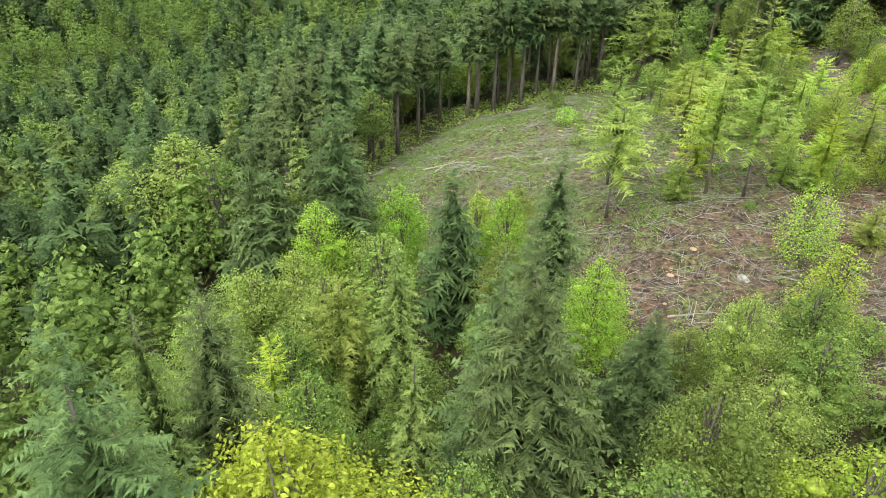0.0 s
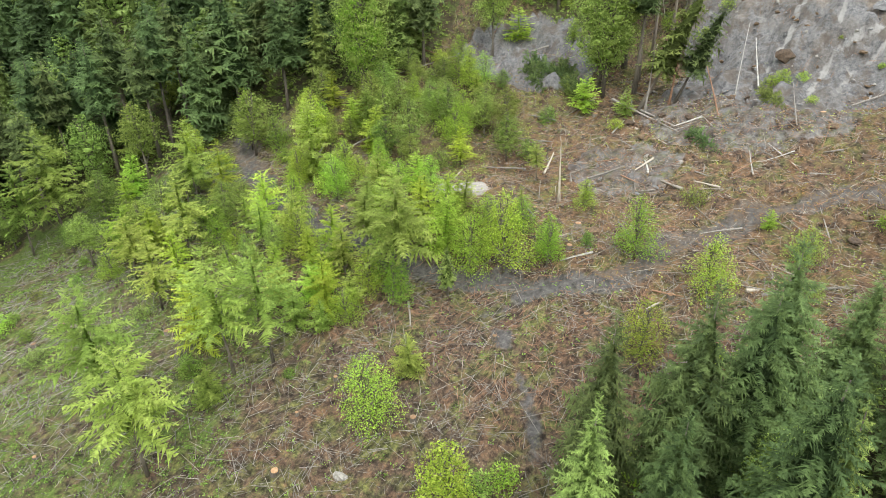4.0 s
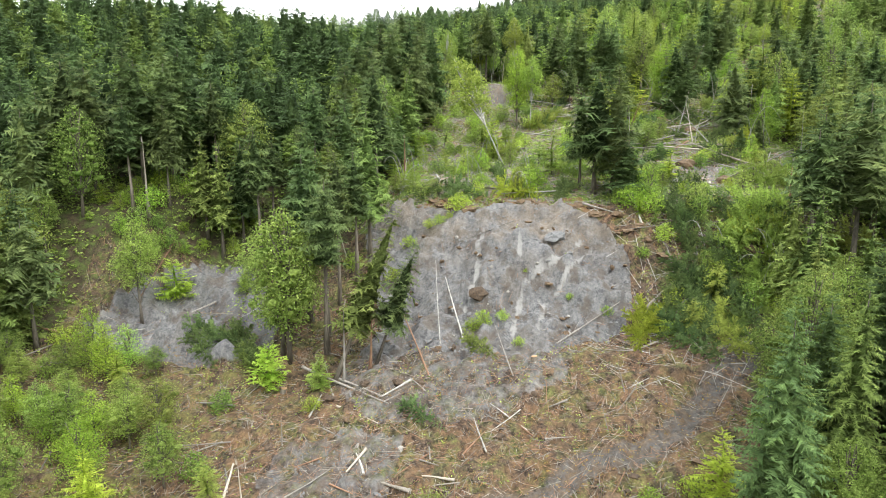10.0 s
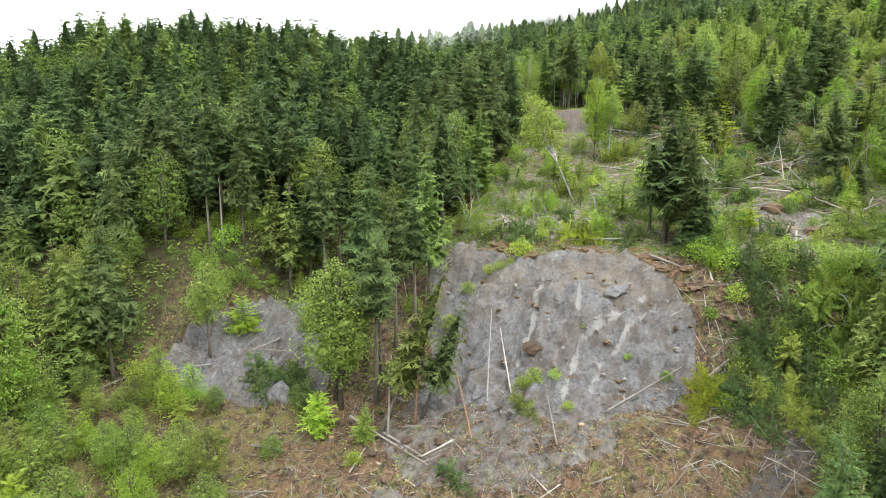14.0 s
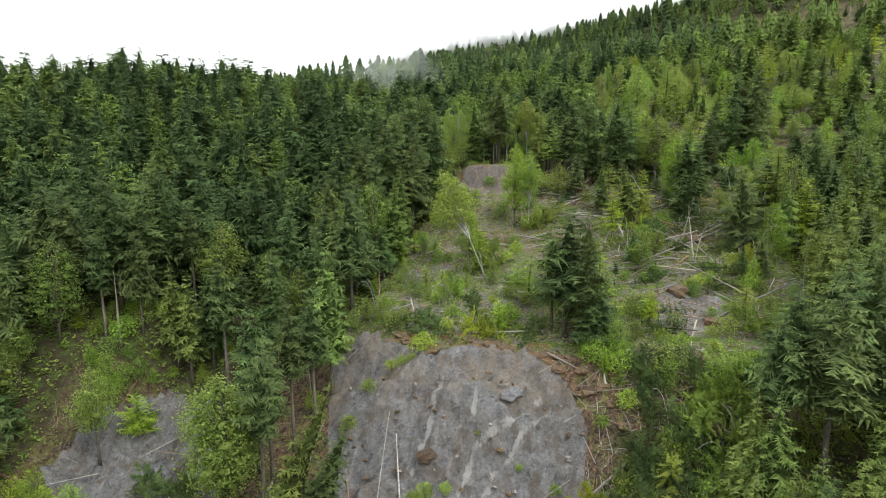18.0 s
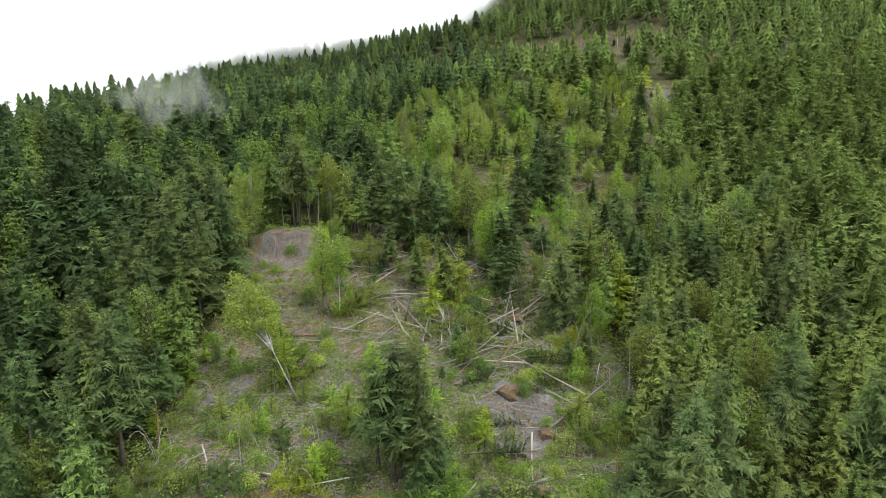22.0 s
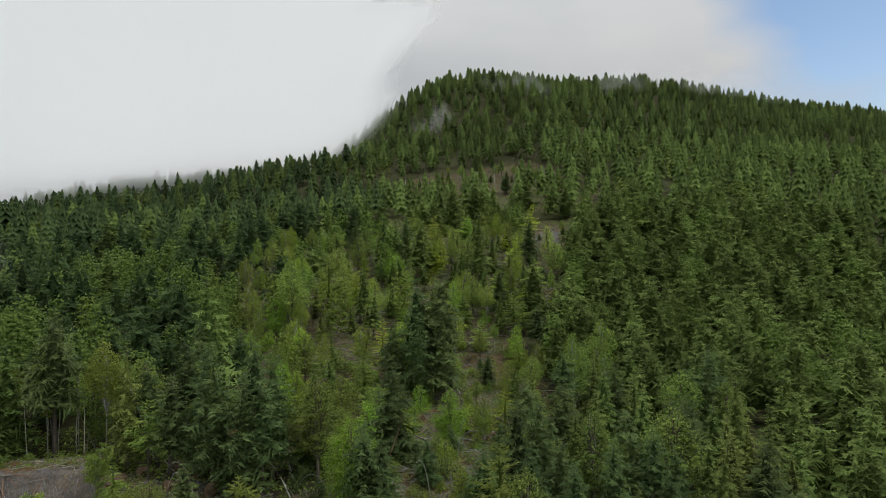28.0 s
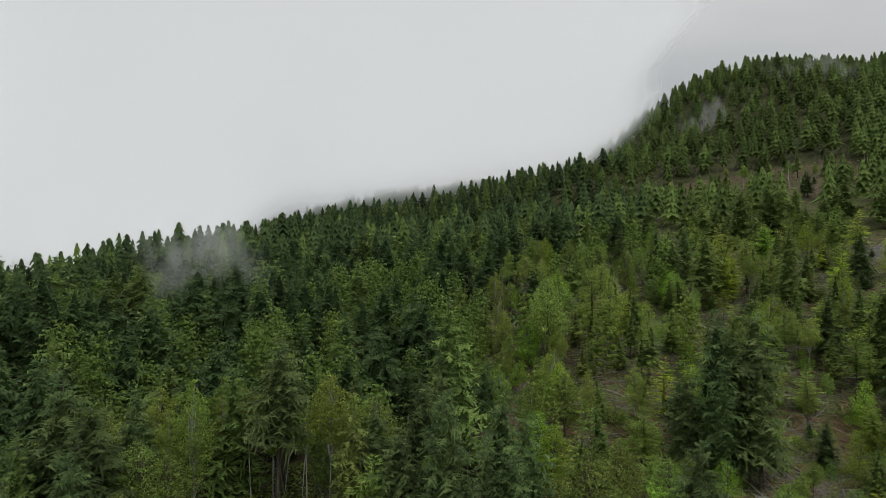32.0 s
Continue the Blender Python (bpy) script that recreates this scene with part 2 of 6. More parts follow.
DRY = foliage("dying_needles", (0.218, 0.128, 0.0384), (0.346, 0.205, 0.064), (0.307, 0.307, 0.0896), 0.2, 0.2)


def bark(name, dark, light, stretch=(6, 6, 1.2)):
    m, n, l, b = node_material(name)
    t = n.new("ShaderNodeTexCoord")
    s = n.new("ShaderNodeMapping")
    s.inputs["Scale"].default_value = stretch
    l.new(t.outputs["Object"], s.inputs["Vector"])
    k = n.new("ShaderNodeTexNoise")
    k.inputs["Scale"].default_value, k.inputs["Detail"].default_value = 1.0, 6
    l.new(s.outputs["Vector"], k.inputs["Vector"])
    info = n.new("ShaderNodeObjectInfo")
    tone = ramp(n, l, k.outputs["Fac"], ((0.3, dark), (0.7, light)))
    hue = n.new("ShaderNodeHueSaturation")
    v = n.new("ShaderNodeMapRange")
    v.inputs["To Min"].default_value, v.inputs["To Max"].default_value = 0.65, 1.3
    geo = n.new("ShaderNodeNewGeometry")
    add = n.new("ShaderNodeMath")
    l.new(info.outputs["Random"], add.inputs[0])
    l.new(geo.outputs["Random Per Island"], add.inputs[1])
    wrap = n.new("ShaderNodeMath")
    wrap.operation = "FRACT"
    l.new(add.outputs["Value"], wrap.inputs[0])
    l.new(wrap.outputs["Value"], v.inputs["Value"])
    l.new(v.outputs["Result"], hue.inputs["Value"])
    l.new(tone, hue.inputs["Color"])
    l.new(hue.outputs["Color"], b.inputs["Base Color"])
    b.inputs["Roughness"].default_value = 0.85
    rough_bump(n, l, b, k.outputs["Fac"], 0.6, 0.05)
    return m


BARK = bark("conifer_bark", (0.07, 0.058, 0.045), (0.2, 0.175, 0.14))
PALE_BARK = bark("pale_birch_bark", (0.2, 0.19, 0.17), (0.5, 0.49, 0.45), (3, 3, 5))
BARE_WOOD = bark("barkless_wood", (0.23, 0.195, 0.15), (0.45, 0.41, 0.345))
GREY_WOOD = bark("weathered_wood", (0.1248, 0.1116, 0.095), (0.2964, 0.2772, 0.247))
RED_WOOD = bark("torn_red_wood", (0.16, 0.085, 0.05), (0.34, 0.2, 0.12))


def earth():
    """Forest soil, slash, grass and bare grey marl, by the zones of the plan."""
    m, n, l, b = node_material("hillside_ground")

    def zone(name):
        a = n.new("ShaderNodeAttribute")
        a.attribute_name = name
        return a.outputs["Fac"]

    big, mid, fine = grain(n, l, 0.09, 5), grain(n, l, 0.7, 6, 0.65), grain(n, l, 5.0, 5, 0.7)

    def torn(name, source, amount=0.9):
        """A zone with a ragged border."""
        k = n.new("ShaderNodeMath")
        k.operation = "MULTIPLY_ADD"
        k.inputs[1].default_value, k.inputs[2].default_value = amount, -amount / 2
        l.new(source, k.inputs[0])
        s = n.new("ShaderNodeMath")
        l.new(zone(name), s.inputs[0])
        l.new(k.outputs["Value"], s.inputs[1])
        r = n.new("ShaderNodeMapRange")
        r.inputs["From Min"].default_value, r.inputs["From Max"].default_value = 0.38, 0.62
        l.new(s.outputs["Value"], r.inputs["Value"])
        return r.outputs["Result"]

    litter = ramp(n, l, fine, ((0.3, (0.035, 0.028, 0.018)), (0.55, (0.07, 0.055, 0.033)), (0.8, (0.11, 0.085, 0.05))))
    moss = ramp(n, l, fine, ((0.3, (0.05, 0.085, 0.02)), (0.7, (0.12, 0.16, 0.04))))
    floor_ = mix(n, l, ramp(n, l, mid, ((0.45, (0, 0, 0)), (0.62, (1, 1, 1)))), litter, moss)
    slash = ramp(n, l, fine, ((0.25, (0.035, 0.025, 0.018)), (0.5, (0.105, 0.074, 0.052)), (0.78, (0.25, 0.2, 0.15))))
    red = ramp(n, l, mid, ((0.4, (0.062, 0.044, 0.032)), (0.6, (0.185, 0.104, 0.062)), (0.8, (0.31, 0.165, 0.09))))
    slash = mix(n, l, ramp(n, l, grain(n, l, 0.25, 5, 0.6), ((0.4, (0.1, 0.1, 0.1)), (0.62, (0.7, 0.7, 0.7)))), slash, red)
    weeds = ramp(n, l, fine, ((0.3, (0.07, 0.085, 0.025)), (0.7, (0.17, 0.19, 0.06))))
    slash = mix(n, l, ramp(n, l, grain(n, l, 0.4, 6, 0.68), ((0.47, (0, 0, 0)), (0.6, (0.8, 0.8, 0.8)))), slash, weeds)
    slash = mix(n, l, ramp(n, l, grain(n, l, 0.17, 6, 0.7), ((0.52, (0, 0, 0)), (0.66, (0.6, 0.6, 0.6)))), slash, (0.055, 0.045, 0.036))
    clump = grain(n, l, 1.5, 8, 0.78)
    slash = mix(n, l, 1.0, slash, ramp(n, l, clump, ((0.36, (0.35, 0.35, 0.36)), (0.5, (0.95, 0.95, 0.95)), (0.68, (1.7, 1.65, 1.55)))), "MULTIPLY")
    green = ramp(n, l, fine, ((0.25, (0.065, 0.1, 0.022)), (0.55, (0.12, 0.175, 0.04)), (0.8, (0.2, 0.25, 0.075))))
    rubble = grain(n, l, 2.2, 9, 0.75)
    marl = ramp(n, l, rubble, ((0.28, (0.085, 0.087, 0.092)), (0.5, (0.2, 0.2, 0.202)), (0.75, (0.36, 0.352, 0.335))))
    streak_at = n.new("ShaderNodeMapping")
    streak_at.inputs["Scale"].default_value = (0.06, 0.3, 0.06)
    streak_at.inputs["Rotation"].default_value = (0, 0, 0.25)
    where = n.new("ShaderNodeTexCoord")
    l.new(where.outputs["Object"], streak_at.inputs["Vector"])
    streak = n.new("ShaderNodeTexNoise")
    streak.inputs["Scale"].default_value, streak.inputs["Detail"].default_value, streak.inputs["Distortion"].default_value = 1.0, 7, 1.6
    l.new(streak_at.outputs["Vector"], streak.inputs["Vector"])
    marl = mix(n, l, ramp(n, l, streak.outputs["Fac"], ((0.56, (0, 0, 0)), (0.7, (0.5, 0.5, 0.5)))), marl, (0.34, 0.33, 0.305))
    marl = mix(n, l, ramp(n, l, streak.outputs["Fac"], ((0.34, (0.45, 0.45, 0.45)), (0.47, (0, 0, 0)))), marl, (0.085, 0.08, 0.076))
    marl = mix(n, l, ramp(n, l, grain(n, l, 0.16, 6, 0.7), ((0.5, (0, 0, 0)), (0.66, (0.5, 0.5, 0.5)))), marl, (0.15, 0.125, 0.1))
    marl = mix(n, l, ramp(n, l, grain(n, l, 0.9, 8, 0.72), ((0.36, (0.75, 0.75, 0.75)), (0.47, (0, 0, 0)))), marl, (0.06, 0.062, 0.068))
    marl = mix(n, l, ramp(n, l, grain(n, l, 0.33, 7, 0.7), ((0.5, (0, 0, 0)), (0.6, (0.7, 0.7, 0.7)))), marl, (0.125, 0.1, 0.078))
    marl = mix(n, l, ramp(n, l, grain(n, l, 0.5, 8, 0.75), ((0.57, (0, 0, 0)), (0.63, (0.7, 0.7, 0.7)))), marl, (0.07, 0.071, 0.078))
    marl = mix(n, l, torn("tan", grain(n, l, 0.22, 6, 0.65), 1.0), marl, ramp(n, l, rubble, ((0.3, (0.13, 0.108, 0.085)), (0.7, (0.33, 0.285, 0.235)))))
    marl = mix(n, l, torn("runnel", mid, 0.9), marl, (0.33, 0.325, 0.31))
    rust = ramp(n, l, fine, ((0.3, (0.14, 0.088, 0.045)), (0.7, (0.29, 0.185, 0.095))))
    mud = ramp(n, l, clump, ((0.35, (0.05, 0.048, 0.046)), (0.5, (0.11, 0.105, 0.1)), (0.7, (0.21, 0.2, 0.185))))
    tone = mix(n, l, torn("slash", mid, 0.5), floor_, slash)
    tone = mix(n, l, torn("grass", mid, 1.1), tone, green)
    tone = mix(n, l, 1.0, tone, ramp(n, l, clump, ((0.36, (0.55, 0.55, 0.55)), (0.5, (1, 1, 1)), (0.68, (1.4, 1.4, 1.3)))), "MULTIPLY")
    tone = mix(n, l, torn("track", mid, 1.3), tone, mud)
    tone = mix(n, l, torn("marl", mid, 0.8), tone, marl)
    tone = mix(n, l, torn("rust", mid, 0.6), tone, rust)
    tone = mix(n, l, ramp(n, l, big, ((0.35, (0.12, 0.12, 0.12)), (0.7, (0, 0, 0)))), tone, (0.03, 0.026, 0.02))
    l.new(tone, b.inputs["Base Color"])
    b.inputs["Roughness"].default_value = 0.88
    b.inputs["Specular IOR Level"].default_value = 0.2
    high = n.new("ShaderNodeMath")
    l.new(mid, high.inputs[0])
    l.new(fine, high.inputs[1])
    rough_bump(n, l, b, high.outputs["Value"], 0.8, 0.35)
    return m


def stone(name, dark, light):
    m, n, l, b = node_material(name)
    k = grain(n, l, 3.0, 7, 0.65)
    l.new(ramp(n, l, k, ((0.3, dark), (0.7, light))), b.inputs["Base Color"])
    b.inputs["Roughness"].default_value = 0.85
    rough_bump(n, l, b, k, 0.6, 0.08)
    return m


EARTH = earth()
PALE_STONE = stone("pale_stone", (0.17, 0.16, 0.14), (0.38, 0.36, 0.32))
GREY_STONE = stone("grey_marl_stone", (0.09, 0.094, 0.1), (0.23, 0.23, 0.225))
CLOD = stone("rusty_soil_clod", (0.045, 0.032, 0.0204), (0.2025, 0.132, 0.0723))


# ---- mesh helpers ----
def mesh(name, verts, faces, material, young=None, tone=None, flat=True):
    """A mesh from arrays: verts (n, 3), faces (m, 3) or a list of tuples."""
    me = bpy.data.meshes.new(name)
    verts = np.asarray(verts, np.float32)
    if isinstance(faces, np.ndarray):
        size = faces.shape[1]
        me.vertices.add(len(verts))
        me.vertices.foreach_set("co", verts.ravel())
        me.loops.add(faces.size)
        me.loops.foreach_set("vertex_index", faces.astype(np.int32).ravel())
        me.polygons.add(len(faces))
        me.polygons.foreach_set("loop_start", np.arange(0, faces.size, size, dtype=np.int32))
    else:
        me.from_pydata(verts.tolist(), [], faces)
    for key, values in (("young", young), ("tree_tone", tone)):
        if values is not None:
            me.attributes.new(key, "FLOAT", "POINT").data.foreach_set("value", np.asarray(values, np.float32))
    me.materials.append(material)
    me.update(calc_edges=True)
    if not flat:
        me.polygons.foreach_set("use_smooth", np.ones(len(me.polygons), bool))
    return me


def part(name, data, parent, label=""):
    ob = new(name, data)
    ob.parent = parent
    return tagged(ob, label)


def tube(points, radii, sides=7, cap=True):
    """Verts and triangles of a tapered tube along points."""
    pts = np.asarray(points, float)
    way_ = np.gradient(pts, axis=0)
    way_ /= np.linalg.norm(way_, axis=1)[:, None]
    ref = np.where(np.abs(way_[:, 2:3]) > 0.9, [[1.0, 0, 0]], [[0, 0, 1.0]])
    u = np.cross(way_, ref)
    u /= np.linalg.norm(u, axis=1)[:, None]
    v = np.cross(way_, u)
    a = np.arange(sides) * 2 * math.pi / sides
    ring = pts[:, None] + np.asarray(radii, float)[:, None, None] * (u[:, None] * np.cos(a)[None, :, None] + v[:, None] * np.sin(a)[None, :, None])
    verts = ring.reshape(-1, 3)
    faces = []
    for i in range(len(pts) - 1):
        for j in range(sides):
            p, q = i * sides + j, i * sides + (j + 1) % sides
            faces += [(p, q, q + sides), (p, q + sides, p + sides)]
    if cap:
        verts = np.vstack([verts, pts[:1], pts[-1:]])
        k = len(pts) * sides
        for j in range(sides):
            faces += [(k, (j + 1) % sides, j), (k + 1, k - sides + j, k - sides + (j + 1) % sides)]
    return verts, np.array(faces)


def join(pieces):
    """Join (verts, faces) pairs."""
    vs, fs, k = [], [], 0
    for v, f in pieces:
        vs.append(v)
        fs.append(np.asarray(f) + k)
        k += len(v)
    return np.vstack(vs), np.vstack(fs)


def trunk_shape(r, tall, thick, sides=7, steps=6, wobble=0.12, to=0.92, lean=0.0):
    t = np.linspace(0, to, steps)
    p = np.stack([np.cumsum(r.normal(0, wobble, steps)) * t + lean * t * t * tall, np.cumsum(r.normal(0, wobble, steps)) * t, t * tall - 0.6 * (t == 0)], 1)
    flare = 1 + 0.5 * np.exp(-t * 14)
    return tube(p, thick * (1 - 0.98 * t) * flare, sides), p


def fronds(r, tall, low, spread, whorls, count, n, droop=0.2, power=0.7, bulge=0.15, gaps=0.06, lift=0.2, wide=0.3):
    """A conifer's crown: flat boughs in whorls, each a stem edged with n branchlets a side. Returns verts, triangles and how young each vertex is."""
    rows = []
    for w in range(whorls):
        rel = min(max((w + r.uniform(-0.35, 0.35)) / whorls, 0), 0.985)
        reach = spread * ((1 - rel) ** power * (0.72 + 0.28 * min(1, rel * 5 + 0.25)) * (1 + bulge * math.sin(math.pi * rel)) + 0.1 * (1 - 0.5 * rel))
        k = max(5, int(count * (0.45 + 0.55 * (1 - rel))))
        for b in range(k):
            if r.random() > gaps:
                rows.append((min(max(rel + r.uniform(-0.6, 0.6) / whorls, 0), 0.985), 2 * math.pi * (b + r.uniform(-0.35, 0.35)) / k + w * 1.3, reach * r.uniform(0.55, 1.15)))
    rel, a, long_ = np.array(rows).T
    size = len(rel)
    s = np.linspace(0.12, 1, n + 1)[None]
    length = long_[:, None]
    rise = (lift * rel + r.normal(0, 0.13, size) + 0.9 * np.clip(rel - 0.7, 0, 1))[:, None]
    sag = (droop * r.uniform(0.6, 1.4, size))[:, None]
    c, q = np.cos(a)[:, None], np.sin(a)[:, None]
    off = length * r.normal(0, 0.12, (size, 1)) * s * s
    z = tall * (low + (1 - low) * rel)[:, None] + length * (rise * s - sag * s * s + 0.08 * s ** 4)
    stem = np.stack([c * length * s - q * off, q * length * s + c * off, z], 2)
    half = (stem[:, 1:] + stem[:, :-1]) / 2
    tilt = r.normal(0, 0.3, (size, 1))
    m = (s[:, 1:] + s[:, :-1]) / 2
    rows_v, rows_y = [stem], [np.clip(0.75 * s + r.uniform(-0.2, 0.2, (size, 1)), 0, 1)]
    for sign in (1, -1):
        b = wide * length * (0.9 * np.sin(math.pi * (0.15 + 0.8 * m)) + 0.12) * r.uniform(0.35, 1.45, (size, n))
        on = b * r.uniform(-0.1, 1.2, (size, n))
        rows_v.append(half + np.stack([c * on - q * sign * b, q * on + c * sign * b, b * (sign * tilt + r.normal(-0.45, 0.3, (size, n)))], 2))
        rows_y.append(np.clip(0.3 + 0.55 * m + r.uniform(-0.3, 0.3, (size, n)), 0, 1))
    v = np.concatenate(rows_v, 1).reshape(-1, 3)
    k = np.arange(n)
    one = np.vstack([np.stack([k, k + 1, n + 1 + k], 1), np.stack([k + 1, k, 2 * n + 1 + k], 1)])
    f = (np.arange(size)[:, None, None] * (3 * n + 1) + one[None]).reshape(-1, 3)
    return v, f, np.concatenate(rows_y, 1).ravel()


def tiers(r, tall, low, spread, number, spikes, power=0.7, bulge=0.1, droop=0.3):
    """A conifer's crown as ragged skirts, one over the other."""
    out_v, out_f, out_y, k = [], [], [], 0
    for i in range(number):
        rel = i / number
        z0 = tall * (low + (1 - low) * rel)
        step = tall * (1 - low) / number
        z1 = min(tall, z0 + step * 1.6)
        rad = spread * ((1 - rel) ** power) * (1 + bulge * math.sin(math.pi * rel)) * r.uniform(0.88, 1.12) * (0.8 if i == 0 else 1)
        a = (np.arange(2 * spikes) + r.uniform(-0.3, 0.3, 2 * spikes)) * math.pi / spikes + r.uniform(0, 6)
        tip_ = np.arange(2 * spikes) % 2 == 0
        rr_ = rad * np.where(tip_, r.uniform(0.8, 1.2, 2 * spikes), r.uniform(0.5, 0.72, 2 * spikes))
        zz = z0 + step * np.where(tip_, -droop * r.uniform(0.3, 1.3, 2 * spikes), r.uniform(0.35, 0.75, 2 * spikes))
        out_v.append(np.vstack([np.stack([np.cos(a) * rr_, np.sin(a) * rr_, zz], 1), [[0, 0, z1]]]))
        j = np.arange(2 * spikes)
        out_f.append(np.stack([j, (j + 1) % (2 * spikes), np.full(2 * spikes, 2 * spikes)], 1) + k)
        out_y.append(np.append(np.where(tip_, 0.75, 0.1), 0.35))
        k += 2 * spikes + 1
    return np.vstack(out_v), np.vstack(out_f), np.concatenate(out_y)


def body(r, tall, low, spread, power, rings=5, sides=9):
    """The close-set inner boughs of a conifer's crown: a cone in uneven layers."""
    vs = []
    for i in range(rings):
        rel = i / rings
        a = (np.arange(sides) + r.uniform(-0.3, 0.3, sides)) * 2 * math.pi / sides + i
        rad = spread * (1 - rel) ** power * r.uniform(0.78, 1.2, sides) * (1.0 if i % 2 == 0 else 0.8)
        z = tall * (low + (0.9 - low) * (rel + (0.35 / rings if i % 2 else 0))) + tall * 0.012 * r.uniform(-1, 1, sides)
        vs.append(np.stack([np.cos(a) * rad, np.sin(a) * rad, z], 1))
    v = np.vstack(vs + [[[0, 0, tall * 0.9], [0, 0, tall * low + 0.03 * tall]]])
    f, n = [], rings * sides
    for i in range(rings):
        for j in range(sides):
            p, q = i * sides + j, i * sides + (j + 1) % sides
            f += [(p, q, n)] if i == rings - 1 else [(p, q, q + sides), (p, q + sides, p + sides)]
            if i == 0:
                f.append((q, p, n + 1))
    # no paler tint here, so the crown's inner shade sits in the colour
    return v, np.array(f), np.zeros(len(v))


def leaves(r, lobes, number, size, shell=0.72):
    """A broadleaf crown: small leaf sprays over lobes (x, y, z, radius)."""
    lobes = np.asarray(lobes, float)
    pick = r.choice(len(lobes), number, p=lobes[:, 3] ** 2 / (lobes[:, 3] ** 2).sum())
    d = r.normal(size=(number, 3))
    d[:, 2] = d[:, 2] * 0.62 + 0.2
    d /= np.linalg.norm(d, axis=1)[:, None]
    rad = lobes[pick, 3] * np.where(r.random(number) < 0.6, r.uniform(shell, 1.1, number), r.uniform(0.45, 1.4, number))
    at = lobes[pick, :3] + d * rad[:, None]
    n = d + r.normal(0, 0.6, (number, 3)) + [0, 0, 0.35]
    n /= np.linalg.norm(n, axis=1)[:, None]
    u = np.cross(n, r.normal(size=(number, 3)))
    u /= np.linalg.norm(u, axis=1)[:, None]
    w = np.cross(n, u)
    s = (size * r.uniform(0.55, 1.35, number))[:, None]
    fold = n * s * r.uniform(-0.35, 0.1, (number, 1))
    v = np.stack([at - u * s, at + w * s * 0.55 + fold, at + u * s * 1.1, at - w * s * 0.6 + fold], 1).reshape(-1, 3)
    b = np.arange(number)[:, None] * 4
    f = np.vstack([b + [0, 1, 2], b + [0, 2, 3]])
    # sprays facing up get a paler tint, painting in the overhead light
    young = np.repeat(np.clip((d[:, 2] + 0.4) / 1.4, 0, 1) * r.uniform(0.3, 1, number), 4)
    return v, f, young


def inner(r, lobes):
    """The leaf mass inside a broadleaf crown, its shade kept in the colour by leaving out the paler tint: an uneven
    lump in each lobe.
    """
    bm = bmesh.new()
    bmesh.ops.create_icosphere(bm, subdivisions=1, radius=1)
    one, tri = np.array([v.co[:] for v in bm.verts]), np.array([[v.index for v in f.verts] for f in bm.faces])
    bm.free()
    vs = [np.array(p[:3]) + one * [1, 1, 0.6] * p[3] * r.uniform(0.2, 0.52, (len(one), 1)) for p in lobes]
    fs = [tri + i * len(one) for i in range(len(lobes))]
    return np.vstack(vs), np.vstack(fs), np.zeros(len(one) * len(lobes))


def limbs(r, p, targets, thick):
    """Branches from a trunk's points p up to the lobes."""
    made = []
    for x, y, z, rad in targets:
        k = p[np.argmin(np.abs(p[:, 2] - z * 0.62))]
        c = 0.5 * (k + [x, y, z]) + [0, 0, 0.12 * z * r.uniform(0.2, 1)] + np.append(r.normal(0, 0.2, 2), 0)
        made.append(tube([k, c, [x, y, z + rad * 0.3]], [thick, thick * 0.6, thick * 0.2], 4, False))
    return made


# ---- kinds of tree: one of each, kept as models to copy ----
MODELS = {}


def tree(kind, trunk_data, crown_data, label, category, group, tall):
    base = new(kind.replace("near_fir", "fir_tree").replace("near_spruce", "spruce_tree").replace("near_broadleaf", "broadleaf_tree").replace("thrown_fir", "fir_tree").replace("near_lime", "lime_tree"))
    part("trunk", trunk_data, base)
    part("crown", crown_data, base)
    tagged(base, label, category, group)
    MODELS.setdefault(kind, []).append((base, tall))


def conifer_model(kind, seed, tall, low, spread, whorls, count, n, needles, label, group, core=0.55, **shape):
    r = np.random.RandomState(seed)
    (tv, tf), p = trunk_shape(r, tall, 0.0125 * tall + 0.05 if core > 0.2 else 0.006 * tall + 0.03)
    # dead snags on the bare lower stem
    stubs = []
    for i in range(int(26 * low)):
        h = r.uniform(0.12, low + 0.1) * tall
        a = r.uniform(0, 6.283)
        o = np.array([math.cos(a), math.sin(a), r.uniform(-0.5, -0.1)])
        c = np.array([np.interp(h, p[:, 2], p[:, 0]), np.interp(h, p[:, 2], p[:, 1]), h])
        stubs.append(tube([c, c + o * r.uniform(0.7, 1.9)], [0.035, 0.012], 3, False))
    tv, tf = join([(tv, tf)] + stubs)
    cv, cf, cy = fronds(r, tall, low, spread, whorls, count, n, **shape)
    kv, kf, ky = body(r, tall * 0.96, low + 0.02, spread * core, shape.get("power", 0.8), 2 * (whorls // 3), 11)
    cf, cy = np.vstack([cf, kf + len(cv)]), np.concatenate([cy, ky])
    cv = np.vstack([cv, kv])
    cv[:, 0] += np.interp(cv[:, 2], p[:, 2], p[:, 0])
    cv[:, 1] += np.interp(cv[:, 2], p[:, 2], p[:, 1])
    tree(kind, mesh("trunk", tv, tf, BARK, flat=False), mesh("crown", cv, cf, needles, cy), label, "tree", group, tall)


